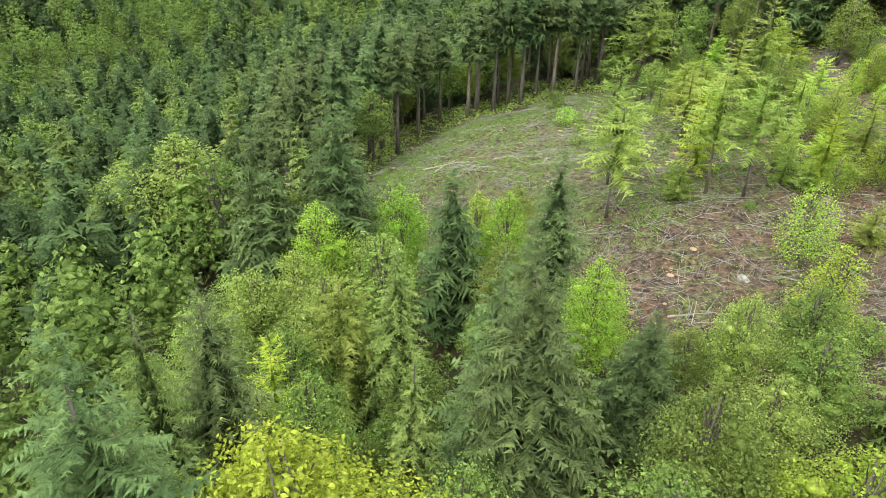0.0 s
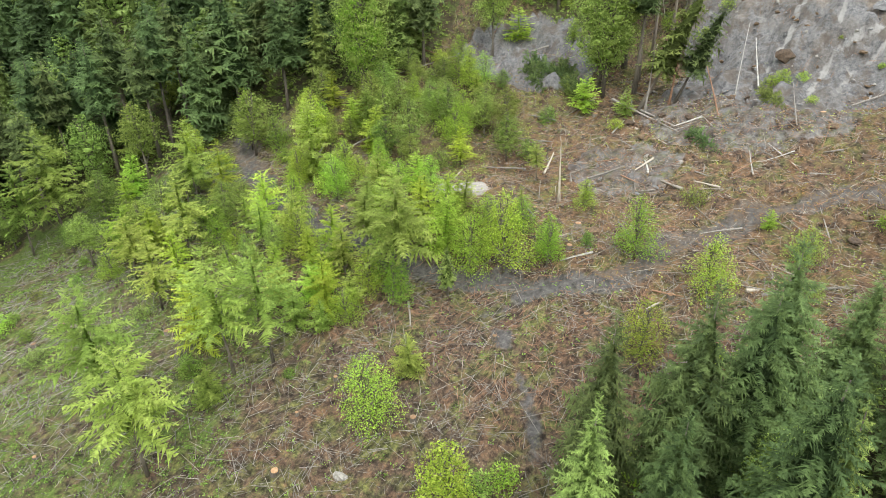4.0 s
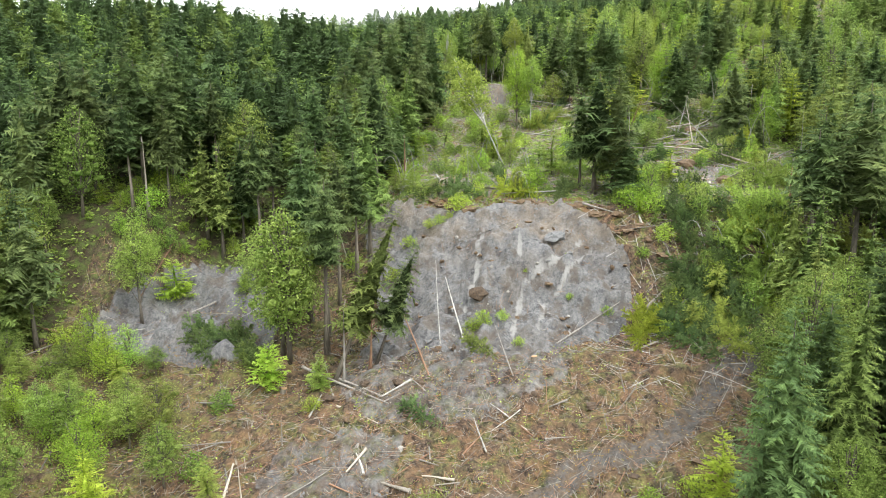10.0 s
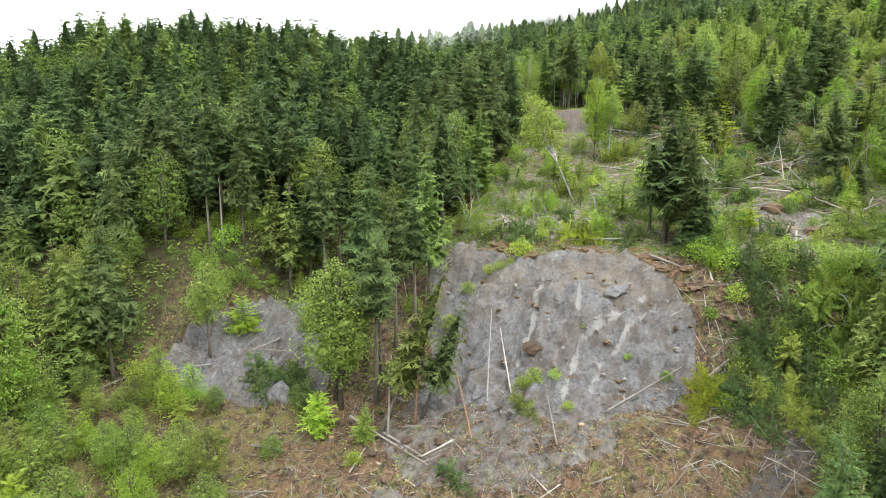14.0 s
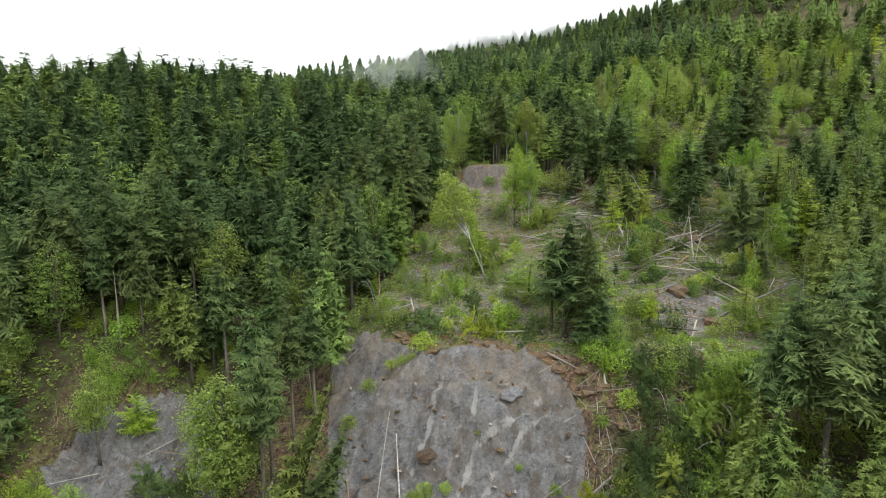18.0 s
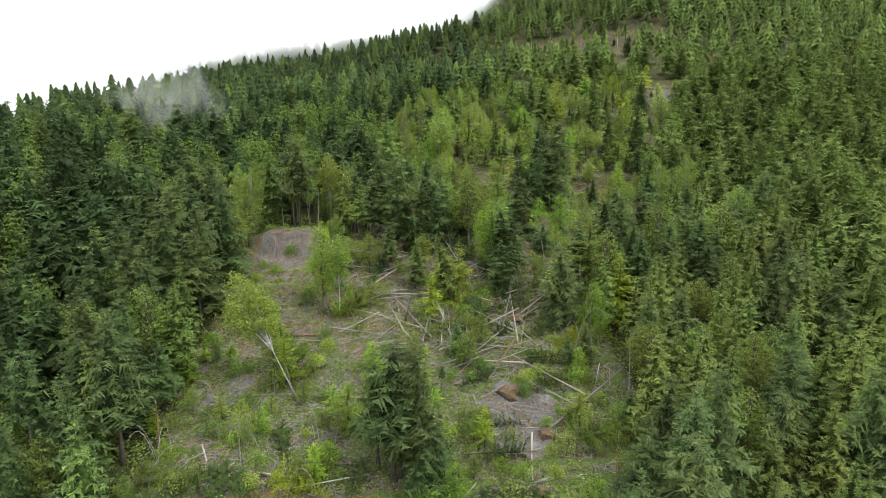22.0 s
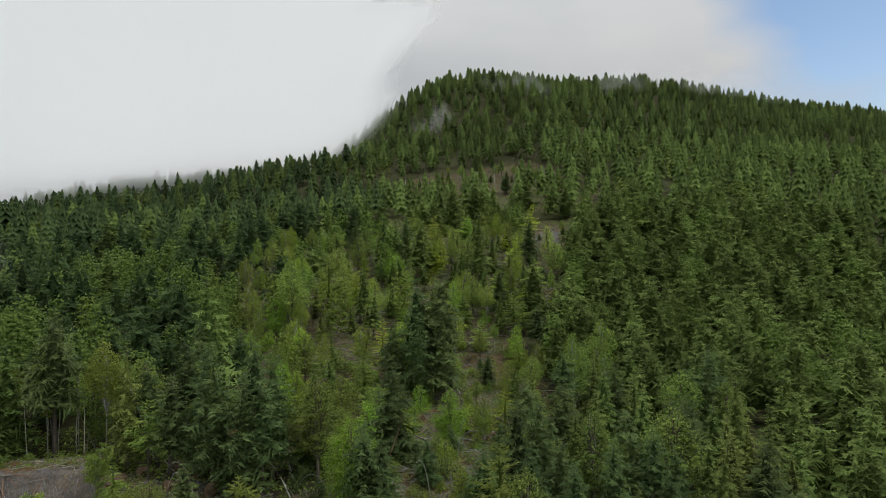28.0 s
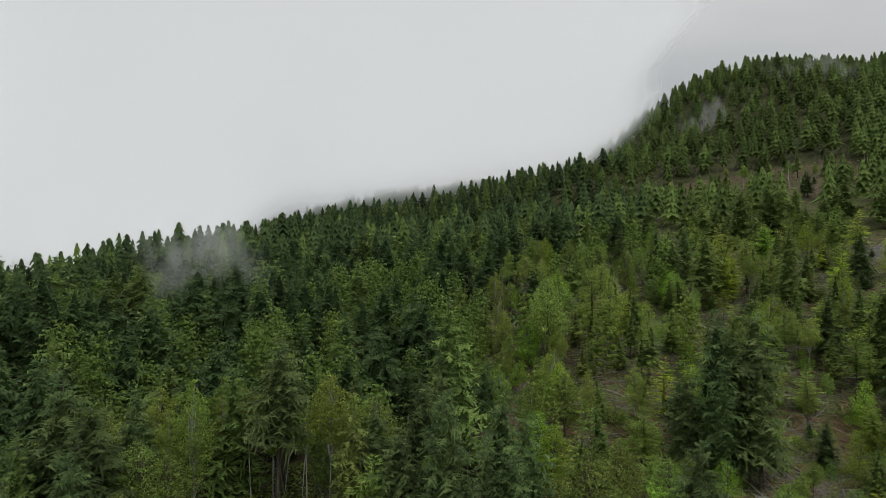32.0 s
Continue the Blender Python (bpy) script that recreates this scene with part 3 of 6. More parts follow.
def lobes_of(r, tall, low, spread, number, shape="oval"):
    out = []
    for i in range(number):
        h = low + (1 - low) * (i + r.uniform(0.1, 0.9)) / number
        rel = (h - low) / (1 - low)
        wide = math.sin(math.pi * min(1, 0.18 + rel * 0.8)) if shape == "oval" else (1 - rel) ** 0.7 * 0.95 + 0.12
        a = i * 2.4 + r.uniform(-0.5, 0.5)
        d = spread * wide * r.uniform(0.35, 0.8)
        out.append((math.cos(a) * d, math.sin(a) * d, tall * h * 0.95, spread * wide * r.uniform(0.28, 0.52) + 0.25))
    return out


def leafy_model(kind, seed, tall, low, spread, number, sprays, size, leaf, wood, label, group, shape="oval", thick=None, stems=1):
    r = np.random.RandomState(seed)
    lob = lobes_of(r, tall, low, spread, number, shape)
    wood_parts = []
    for s in range(stems):
        (tv, tf), p = trunk_shape(r, tall, thick or 0.011 * tall + 0.04, wobble=0.22, lean=r.uniform(-0.1, 0.1) * (stems > 1))
        wood_parts.append((tv, tf))
    wood_parts += limbs(r, p, lob, 0.006 * tall + 0.015)
    tv, tf = join(wood_parts)
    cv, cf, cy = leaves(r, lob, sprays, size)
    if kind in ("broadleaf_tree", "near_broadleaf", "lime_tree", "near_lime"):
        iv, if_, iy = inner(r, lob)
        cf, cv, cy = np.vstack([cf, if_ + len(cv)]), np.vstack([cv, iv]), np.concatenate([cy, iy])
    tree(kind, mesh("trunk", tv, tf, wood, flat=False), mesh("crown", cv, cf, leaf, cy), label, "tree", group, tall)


WOODS = "mixed mountain forest"
FIR_TEXT, SPRUCE_TEXT = "tall dark green fir with dense layered branches on the slope", "pointed spruce with drooping green branches on the slope"
for i in range(5):
    conifer_model("fir_tree", 11 + i, 22, (0.2, 0.32, 0.12, 0.4, 0.5)[i], (4.7, 4.3, 5.0, 4.2, 3.0)[i], (34, 28, 36, 26, 24)[i], (8, 8, 8, 8, 7)[i], 7, FIR, FIR_TEXT, WOODS, droop=0.26, power=0.68, bulge=0.1, wide=0.36)
for i in range(3):
    conifer_model("spruce_tree", 31 + i, 22, (0.08, 0.16, 0.28)[i], (4.8, 4.3, 4.0)[i], (34, 30, 28)[i], 8, 7, SPRUCE, SPRUCE_TEXT, WOODS, droop=0.34, power=0.85, bulge=0.0)
for i in range(4):
    leafy_model("broadleaf_tree", 51 + i, 18, (0.2, 0.28, 0.36, 0.3)[i], (4.8, 4.1, 3.7, 4.6)[i], (34, 30, 26, 40)[i], 5200, 0.155, LEAF, BARK,
                "broadleaf tree in full fresh green leaf", WOODS)
for i in range(3):
    conifer_model("thrown_fir", 45 + i, 14, 0.12, (2.6, 2.2, 2.9)[i], 18, 8, 8, (FIR, SPRUCE, FIR)[i], "fallen fir with broken green boughs on the slide", WOODS, core=0.08, droop=0.3, power=0.75, bulge=0.1, gaps=0.25, wide=0.26)
# finer ones for the near ground
for i in range(3):
    conifer_model("near_fir", 15 + i, 21, (0.12, 0.2, 0.1)[i], (4.0, 3.7, 4.3)[i], (62, 58, 64)[i], 10, 12, FIR, FIR_TEXT, WOODS, droop=0.24, power=0.7, bulge=0.12, wide=0.22)
for i in range(2):
    conifer_model("near_spruce", 35 + i, 21, 0.08, (4.1, 3.6)[i], (60, 58)[i], 9, 12, SPRUCE, SPRUCE_TEXT, WOODS, droop=0.36, power=0.9, bulge=0.0, wide=0.2)
for i in range(3):
    leafy_model("near_broadleaf", 55 + i, 18, (0.16, 0.22, 0.3)[i], (4.8, 4.1, 3.7)[i], (46, 40, 36)[i], 15000, 0.105, LEAF, BARK,
                "broadleaf tree in full fresh green leaf", WOODS)
leafy_model("lime_tree", 59, 20, 0.2, 4.4, 44, 14000, 0.11, LIME, BARK, "broadleaf tree with bright yellow-green leaves", WOODS)
leafy_model("lime_tree", 58, 20, 0.25, 3.8, 36, 12000, 0.11, LIME, BARK, "broadleaf tree with bright yellow-green leaves", WOODS)
leafy_model("near_lime", 57, 20, 0.2, 4.4, 60, 38000, 0.085, YELLOW, BARK, "round broadleaf tree with dense bright yellow-green leaves", WOODS)
for i in range(4):
    leafy_model("young_broadleaf_tree", 61 + i, 9, (0.1, 0.15, 0.12, 0.2)[i], (2.5, 2.2, 2.9, 2.0)[i], 26, 4600, 0.085, LIME, BARK,
                "young yellow-green broadleaf tree in the clearing", "young trees left in the clearing", "cone")
for i in range(3):
    conifer_model("larch_tree", 71 + i, 13, (0.12, 0.26, 0.42)[i], (3.3, 2.9, 3.3)[i], (28, 24, 20)[i], 6, 12, LARCH, "thin pale green young larch with loose feathery branches",
                  "young trees left in the clearing", core=0.1, droop=0.2, power=0.72, bulge=0.1, gaps=0.18, lift=0.4, wide=0.2)
for i in range(2):
    conifer_model("larch_tree", 76 + i, 13, (0.1, 0.2)[i], (3.2, 2.8)[i], 26, 6, 12, YELLOW, "thin yellow-green young larch with loose feathery branches",
                  "young trees left in the clearing", core=0.1, droop=0.2, power=0.72, bulge=0.1, gaps=0.18, lift=0.4, wide=0.2)
    conifer_model("young_broadleaf_tree", 65 + i, 9, 0.08, (2.7, 2.3)[i], 20, 8, 10, (LIME, LARCH)[i], "young yellow-green feathery tree in the clearing", "young trees left in the clearing",
                  core=0.1, droop=0.15, power=0.6, bulge=0.25, gaps=0.16, lift=0.5, wide=0.24)
for i in range(3):
    leafy_model("birch_tree", 81 + i, 17, (0.5, 0.42, 0.35)[i], (2.6, 2.3, 2.9)[i], (18, 16, 22)[i], 4200, 0.15, LARCH, PALE_BARK,
                "slender pale-stemmed birch with a light green crown", WOODS, stems=1, thick=0.085)
for i in range(3):
    leafy_model("shrub", 91 + i, 2.6, 0.1, (1.4, 1.9, 1.2)[i], 13, 900, 0.1, (LIME, LEAF, HERB)[i], BARK,
                "low bushy green shrub on the disturbed slope", "shrubs on the slide", stems=3, thick=0.05)
FINE = {"fir_tree": "near_fir", "spruce_tree": "near_spruce", "broadleaf_tree": "near_broadleaf"}

PLANTED = []


def plant(kind, x, y, tall=None, lean=0.0, toward=0.0, which=None, spin=None, label="", wide=1.0):
    """Stand a tree of a kind on the ground; lean in degrees toward a bearing of the plan."""
    if which is None and ((x < 62 and y < 48 and x + y < 90) or (x < 96 and y < 20)):
        kind = FINE.get(kind, kind)
    if kind == "young_broadleaf_tree" and tall and tall > 12:
        kind = "lime_tree"
    if kind in ("young_broadleaf_tree", "larch_tree"):
        wide *= 1.22
    models = MODELS[kind]
    base, own = models[random.randrange(len(models)) if which is None else which]
    s = (tall or own * random.uniform(0.85, 1.12)) / own
    fat = wide * s * random.uniform(0.9, 1.12) * (1.0 if s > 0.75 else 1.15)
    tip_ = Matrix.Rotation(radians(lean), 4, Vector((-math.sin(radians(toward)), math.cos(radians(toward)), 0)))
    turn = Matrix.Rotation(random.uniform(0, 6.283) if spin is None else spin, 4, "Z")
    ob = copy_thing(base, Matrix.Translation((x, y, float(height(x, y)) - 0.1)) @ tip_ @ turn @ Matrix.Diagonal((fat, fat, s, 1)))
    PLANTED.append((x, y))
    return tagged(ob, label)


# ---- the plan's zones ----
# open ground: the felled clearing below and the slide with its debris above
OPEN = [(-9, 62), (2, 52), (13, 45), (24, 39), (33, 33), (44, 27), (55, 22), (66, 16), (82, 9), (98, 7), (112, 2), (128, -9), (150, -14), (178, -12), (198, -25), (222, -37), (243, -42), (247, -30), (236, -16), (222, -8), (206, -8), (194, 16), (206, 40), (211, 52), (206, 60), (180, 58), (158, 60), (140, 56), (128, 60), (118, 74), (117, 90), (112, 98), (97, 95), (84, 99), (66, 112), (36, 130), (22, 124), (8, 118), (-6, 112), (-12, 88)]
UPPER = [(405, -108), (424, -78), (440, -44), (487, -27), (494, -70), (486, -125), (440, -134)]
SCAR_OPEN = [(262, -44), (296, -56), (320, -62), (344, -78), (348, -90), (322, -88), (290, -68), (262, -54)]
# the slope above that has begun to move: broken, thinly wooded
LOOSE = [(205, 36), (226, 25), (254, 27), (282, 30), (340, 28), (400, 0), (440, -44), (405, -108), (389, -127), (298, -69), (260, -50), (228, -37), (206, -10)]
MARL = [(101, 53), (98, 49), (101.5, 45), (97.5, 40), (101, 36), (100, 31), (104, 27), (106, 22), (110, 19), (117, 18.5), (123.5, 24), (127, 33), (126, 43), (129, 55.5), (126.5, 60), (119, 57), (108, 52)]
MARL_LEFT = [(97, 80), (98, 88), (99, 91), (106, 91.5), (113, 89.5), (118, 84), (119.5, 78), (113, 69), (105, 66), (99, 69)]
MARL_SPILL = [(74.5, 53), (78.5, 57), (83.5, 56.5), (87.8, 50), (86.6, 43.5), (78.5, 43.5), (75, 48)]
MARL_TOE = [(102, 53), (95, 55), (88.5, 49), (88, 40), (92, 33), (97, 27), (103, 26)]
MARL_UP = [(144, 14), (153.5, 7), (149.5, -1), (136, 1.5), (133, 7)]
MARL_SIDE = [(149.5, 54.5), (156.5, 51.5), (155.5, 47), (149, 48.5)]
SCAR = [(194, 44), (199, 41), (204, 42), (205, 50), (204.5, 57), (198, 58), (193, 52)]
SOIL_HEAP = [(189, 24), (192, 34), (203, 35), (207, 27), (203, 22)]
SCAR_RIGHT = [(322, -69), (336, -77), (339, -85), (328, -84), (318, -76)]
TRACK = [(104, 6), (88, 17), (84, 25), (78, 32.5), (67.5, 39), (62, 41), (58.8, 45.4), (54.7, 57), (54, 69), (54.3, 81), (56.5, 94), (61, 102.5), (66, 111)]
RUNNELS = [[(120.7, 25.7), (118.7, 26.6), (117.5, 27.3), (116.1, 29.9), (115.2, 32.1), (113.5, 33.3), (110.5, 33.8), (105, 34)], [(119.3, 23.8), (118, 25.3), (116.3, 26.4), (114.2, 28.1), (112.1, 30), (107, 31)], [(121.2, 39.7), (119.1, 40.4), (115.9, 39.7), (111, 41)], [(119.1, 34.3), (116.5, 33.9)], [(113, 84), (108, 82), (101, 83)]]
TRACK_DOWN = [(59, 46), (51, 51.5), (47.5, 45.5), (40, 38)]


def span(a, b, steps):
    return list(np.linspace(a, b, steps, endpoint=False))


def ground_sheet():
    xs = span(-1500, -420, 14) + span(-420, -60, 36) + span(-60, 30, 68) + span(30, 98, 68) + span(98, 130, 72) + span(130, 165, 35) + span(165, 270, 76) + span(270, 620, 70) + span(620, 1000, 24) + span(1000, 2600, 13) + [2600]
    ys = span(-2300, -700, 14) + span(-700, -130, 38) + span(-130, -25, 50) + span(-25, 13, 38) + span(13, 60, 104) + span(60, 112, 52) + span(112, 270, 64) + span(270, 700, 28) + span(700, 2300, 15) + [2300]
    gx, gy = np.meshgrid(xs, ys)
    x, y = gx.ravel(), gy.ravel()
    z = height(x, y)
    on_track = np.minimum(off_line(x, y, TRACK), off_line(x, y, TRACK_DOWN) + 1.5)
    rut = smooth(2.6, 1.4, on_track)
    z = z - 0.35 * rut + 0.22 * np.exp(-((on_track - 1.0) / 0.35) ** 2) * wave(x, y, 3, 21)
    bare = inside(x, y, MARL) | inside(x, y, MARL_LEFT)
    gully = np.abs(wave(x * 0.3, y + 2.2 * wave(x, y, 11, 36), 9, 33))
    z = z - 0.8 * bare * (0.55 - gully) + 0.9 * bare * wave(x, y, 12, 39) + 0.34 * bare * wave(x, y, 2.6, 34) + 0.5 * inside(x, y, OPEN) * wave(x, y, 3.6, 14) * (x > 76)
    wet = np.min([off_line(x, y, line) for line in RUNNELS], 0) + 0.25 * wave(x, y, 2.2, 41)
    z = z - 0.3 * bare * np.exp(-(wet / 0.6) ** 2) + 0.16 * bare * wave(x, y, 1.1, 37) * wave(x, y, 5, 38)
    w = len(xs)
    i = (np.arange(len(ys) - 1)[:, None] * w + np.arange(w - 1)[None]).ravel()
    quads = np.stack([i, i + 1, i + 1 + w, i + w], 1)
    me = mesh("ground", np.stack([x, y, z], 1), quads, EARTH, flat=False)
    marl = bare | inside(x, y, MARL_UP) | inside(x, y, MARL_SIDE) | inside(x, y, SCAR) | inside(x, y, SCAR_RIGHT)
    marl = np.where((inside(x, y, MARL_TOE) | inside(x, y, MARL_SPILL) | inside(x, y, SOIL_HEAP)) & ~marl, 0.5, marl)
    loose = inside(x, y, LOOSE)
    open_ = inside(x, y, OPEN) | inside(x, y, UPPER) | inside(x, y, SCAR_OPEN) | loose
    green = np.where(y - 0.9 * x + 9 * wave(x, y, 22, 61) > 46, 0.47, np.where(y > 66, 0.42, 0.2)) * open_
    green = np.where((x > 126) & open_, np.where(x < 168, 0.62, 0.5), green)
    green = np.where(inside(x, y, UPPER), 0.36, green)
    green = np.where(loose, 0.46, green)
    green = np.where((x < 60) & (y > 84) & open_ & (off_line(x, y, OPEN + OPEN[:1]) < 9), 0.62, green)
    crest = smooth(2.4, 0.6, off_line(x, y, [(128, 50), (128.5, 40), (128, 31), (126, 25)])) + smooth(3, 1, off_line(x, y, [(199, 56), (207, 54), (209, 44)]))
    warm = np.clip(crest + 0.42 * ((x > 60) & (x < 105) & open_) + 0.45 * (x > 160) * (x < 250) * open_, 0, 1)
    for key, values in (("slash", open_), ("grass", green), ("track", smooth(3.3, 0.9, on_track + 0.7 * wave(x, y, 6, 43)) * 0.72), ("marl", marl), ("runnel", smooth(0.8, 0.1, wet) * 0.62 * bare), ("rust", warm * (marl < 0.5)), ("tan", 0.46 * smooth(112, 121, x) * bare + 0.5 * inside(x, y, SCAR))):
        me.attributes.new(key, "FLOAT", "POINT").data.foreach_set("value", np.asarray(values, np.float32))
    tagged(new("ground", me), "steep mountain slope of slash, grass and bare grey marl", "ground", kind="structure")


ground_sheet()


# ---- single trees that stand out: place and height ----
for x, y, tall in ((19.5, 67, 15.2), (21.5, 75.8, 16), (31.8, 70.2, 15.8), (35.2, 67.9, 14.2), (32.3, 76.2, 11.2), (41.3, 91.1, 13.2), (37.5, 119, 18.8), (33.6, 123, 15.5), (49.2, 62.6, 14.8), (48.7, 70.1, 8), (52.8, 70.2, 9), (53.5, 99.9, 9.5), (49.7, 100.7, 15), (40.5, 98.5, 8.2), (45.9, 70.1, 4.5), (48, 75.3, 6), (56.2, 68.4, 11), (74.7, 59.3, 5.8), (62, 89.3, 13), (34, 87, 11), (64.4, 106.7, 10.2), (36, 96.2, 9), (57.9, 114.6, 8.2), (55.6, 126.6, 11.2), (142.7, 58.9, 5.2), (170.3, 18.3, 10.2), (179.3, 12.8, 11.8), (218.6, 10.5, 12.8), (217.8, 5.6, 11.2), (162, 44.4, 6.8)):
    plant("larch_tree", x, y, tall, which=2 if tall > 14 and y > 60 else None)
for x, y, tall in ((270.8, 5.5, 19.5), (-7.1, 40, 15), (-10.9, 33.2, 15), (79.5, 14.2, 8), (177.4, -12.6, 18), (170.7, -16.6, 15)):
    plant("larch_tree", x, y, tall)
for x, y, tall in ((27.9, 68.8, 5), (34.5, 53.1, 8.8), (30, 41, 10.5), (48, 61.3, 5.8), (56.4, 57.4, 8), (57.7, 53.6, 10.5), (65.3, 41.3, 7.5), (52.8, 82.7, 8.2), (65.2, 92.4, 12.8), (39, 102.9, 8.5), (66.4, 80, 5), (94.8, 81.7, 6.5), (71.5, 50.5, 4.2), (41, 53.8, 4.8), (62.5, 32.4, 7.2), (71.7, 25.8, 4.8), (53, 35.2, 7), (78.6, 94.4, 21.5), (92, 82.6, 8.5), (57.3, 65.1, 4.2), (75.5, 30.3, 2.5), (107.7, 66.2, 7.8), (93.2, 85.5, 8.8), (111.6, 84.9, 6.5), (112, 90.8, 7.5), (95.9, 63.1, 6), (94.4, 55.9, 4.8), (76, 93.3, 5), (114.3, 75.1, 4.5), (126.5, 15.6, 6.2)):
    plant("young_broadleaf_tree", x, y, tall)
for x, y, tall in ((167, 46.7, 7), (145.5, 42.5, 3.5), (132, 33.7, 5), (139.8, 30.2, 8.5), (188.5, 5.6, 17.2), (166, -10.4, 11.2), (139.4, 42.3, 4.2), (149.9, 31.7, 3.5), (147.3, 17.9, 3.5), (13.9, 44, 9)):
    plant("young_broadleaf_tree", x, y, tall)
for x, y, tall in ((33.2, 128.7, 7.8), (63.6, 104.8, 11.2), (52.5, 119.3, 14), (72.1, 79, 10.8), (81.9, 79.1, 7.8), (85, 74.8, 7.8), (104.7, 86.4, 15.8), (101.8, 63.9, 20.5), (79.3, 94.7, 21.5), (100.7, 62.5, 21.5), (81.3, 82.5, 7.8), (76.3, 87.7, 7.5), (83.9, 70.1, 8.2), (263.9, 14.8, 22.2), (274.7, 1.5, 16.5), (-4.3, 60.1, 13), (8.6, 63.1, 9), (-34.9, 81.8, 16), (14, 23.8, 15), (9.2, 17.3, 18), (-7.4, 28.6, 16), (-12.6, 49.4, 13), (-10.8, 36.8, 14), (18.8, 26.6, 12), (1.6, 21, 16), (41.3, 20.7, 12)):
    plant("broadleaf_tree", x, y, tall)
for x, y, tall in ((51.7, 57, 6.8), (121.7, 57.6, 25), (229.3, 29.5, 28), (182.3, 21.2, 12.2), (259.2, -37.3, 12.2), (291.7, -40.8, 23.8), (-1.4, 26.3, 19), (-14.2, 23.6, 26), (-3.3, 39.5, 18), (31.2, 30.8, 19), (80.4, 4.5, 22), (74.5, 0.9, 22)):
    plant("spruce_tree", x, y, tall)
for x, y, tall in ((77.3, 39.3, 2.5),):
    plant("shrub", x, y, tall)
for x, y, tall in ((93.7, 93.7, 18.5), (122.7, 79.4, 17.8), (82.3, 110.6, 18.2), (101.6, 120.8, 15.5), (149.2, 59.8, 10.8), (188.3, 27.2, 11.5), (184.9, 1.6, 16), (183.3, -11.9, 14.5), (232.7, -16.6, 25.8), (234, -11.3, 24.2), (236.9, -6.3, 12.5), (198.3, -23.2, 14), (5.3, 26.3, 24), (3.9, 29.2, 22), (-12.6, 15.7, 30), (13.6, 33, 12), (37.2, 32.5, 20), (41, 27.6, 22), (46.8, 23.4, 22), (34.8, 26.3, 17), (43.1, 24.3, 21), (74.7, 11.2, 24), (89.8, -2.2, 22)):
    plant("fir_tree", x, y, tall)
for x, y, tall in ((83.8, 5.5, 18), (66.8, 2.5, 17), (60.6, 6.2, 14), (65.5, 11.8, 10), (112.7, -7.7, 24), (111.5, -2.2, 22), (117.2, -4.3, 21), (118.7, -9.7, 23), (121.7, -13.4, 23)):
    plant("fir_tree", x, y, tall)
for x, y, tall in ((218.3, 49, 15.5), (219.6, 44.6, 13.8), (220.6, 39.3, 13.2)):
    plant("birch_tree", x, y, tall)

# trees tilted by the slide
plant("larch_tree", 112, 9, 6, 18, 200, 0, label="young larch pushed askew beside the scarp")
plant("larch_tree", 117, 6, 7, 24, 230, 1, label="young larch pushed askew beside the scarp")
plant("larch_tree", 106, 12, 5, 14, 160, 0, label="young larch pushed askew beside the scarp")
plant("lime_tree", 173.4, 38.7, 19, 2, 0, 1, wide=0.8, label="yellow-green broadleaf tree standing alone on the slide")
plant("birch_tree", 172.9, 35.8, 17, 3, 200, 0, wide=1.1, label="pale-stemmed birch with a dense yellow-green crown on the slide")
plant("fir_tree", 181, 4.5, 13.5, 16, -60, 2, label="green fir tilted on the broken slope")
plant("fir_tree", 171.5, -6.5, 16.5, 13, 150, 2, label="green fir tilted on the broken slope")
for x, y, tall in ((228.5, -10.8, 19), (228.4, -16.1, 20), (231.9, -6.4, 16), (234, -13, 21), (225.5, 30.7, 20), (267.3, -39.9, 15), (306, -62, 16), (309.4, -17.3, 15), (313, -14, 17), (318, -22, 16), (330, -6, 15), (250, -44, 12)):
    plant("fir_tree", x, y, tall, which=(int(x) % 3), label="dark fir still upright on the moving slope")
plant("spruce_tree", 95.5, 54.5, 24, 26, -42, 2, wide=0.75, label="fir tilted over by the landslide, still green")
plant("fir_tree", 98, 50, 16, 20, -55, 1, wide=0.75, label="fir tilted over by the landslide, still green")
plant("birch_tree", 149.5, 39.3, 24, 27, 75, 0, label="birch leaning far over above the slide")
plant("fir_tree", 187, 3, 18, 9, 150, 1, label="fir tilted by the moving slope")
plant("spruce_tree", 176, 14, 15, 14, 60, 2, label="spruce tilted by the moving slope")
plant("near_lime", -5.7, 16.5, 23, wide=1.25)
plant("fir_tree", 131, 23.4, 20.5, which=1, wide=1.15, label="dense dark fir standing above the scarp")
plant("fir_tree", 130.4, 20.6, 19.5, which=0, wide=1.0, label="dense dark fir standing above the scarp")
plant("fir_tree", 132.5, 25.6, 17, which=1, wide=1.0, label="dense dark fir standing above the scarp")
plant("fir_tree", 128.6, 18.6, 9.5, which=2, wide=1.5, label="bushy green fir above the scarp")
for x, y, tall in ((108.9, 62.7, 26), (101.5, 57.6, 25), (113.7, 60, 24.5), (117.4, 58.4, 21.5), (106, 59, 22)):
    plant("fir_tree", x, y, tall, which=4, wide=0.9, label="slender fir with a long bare stem between the scarps")

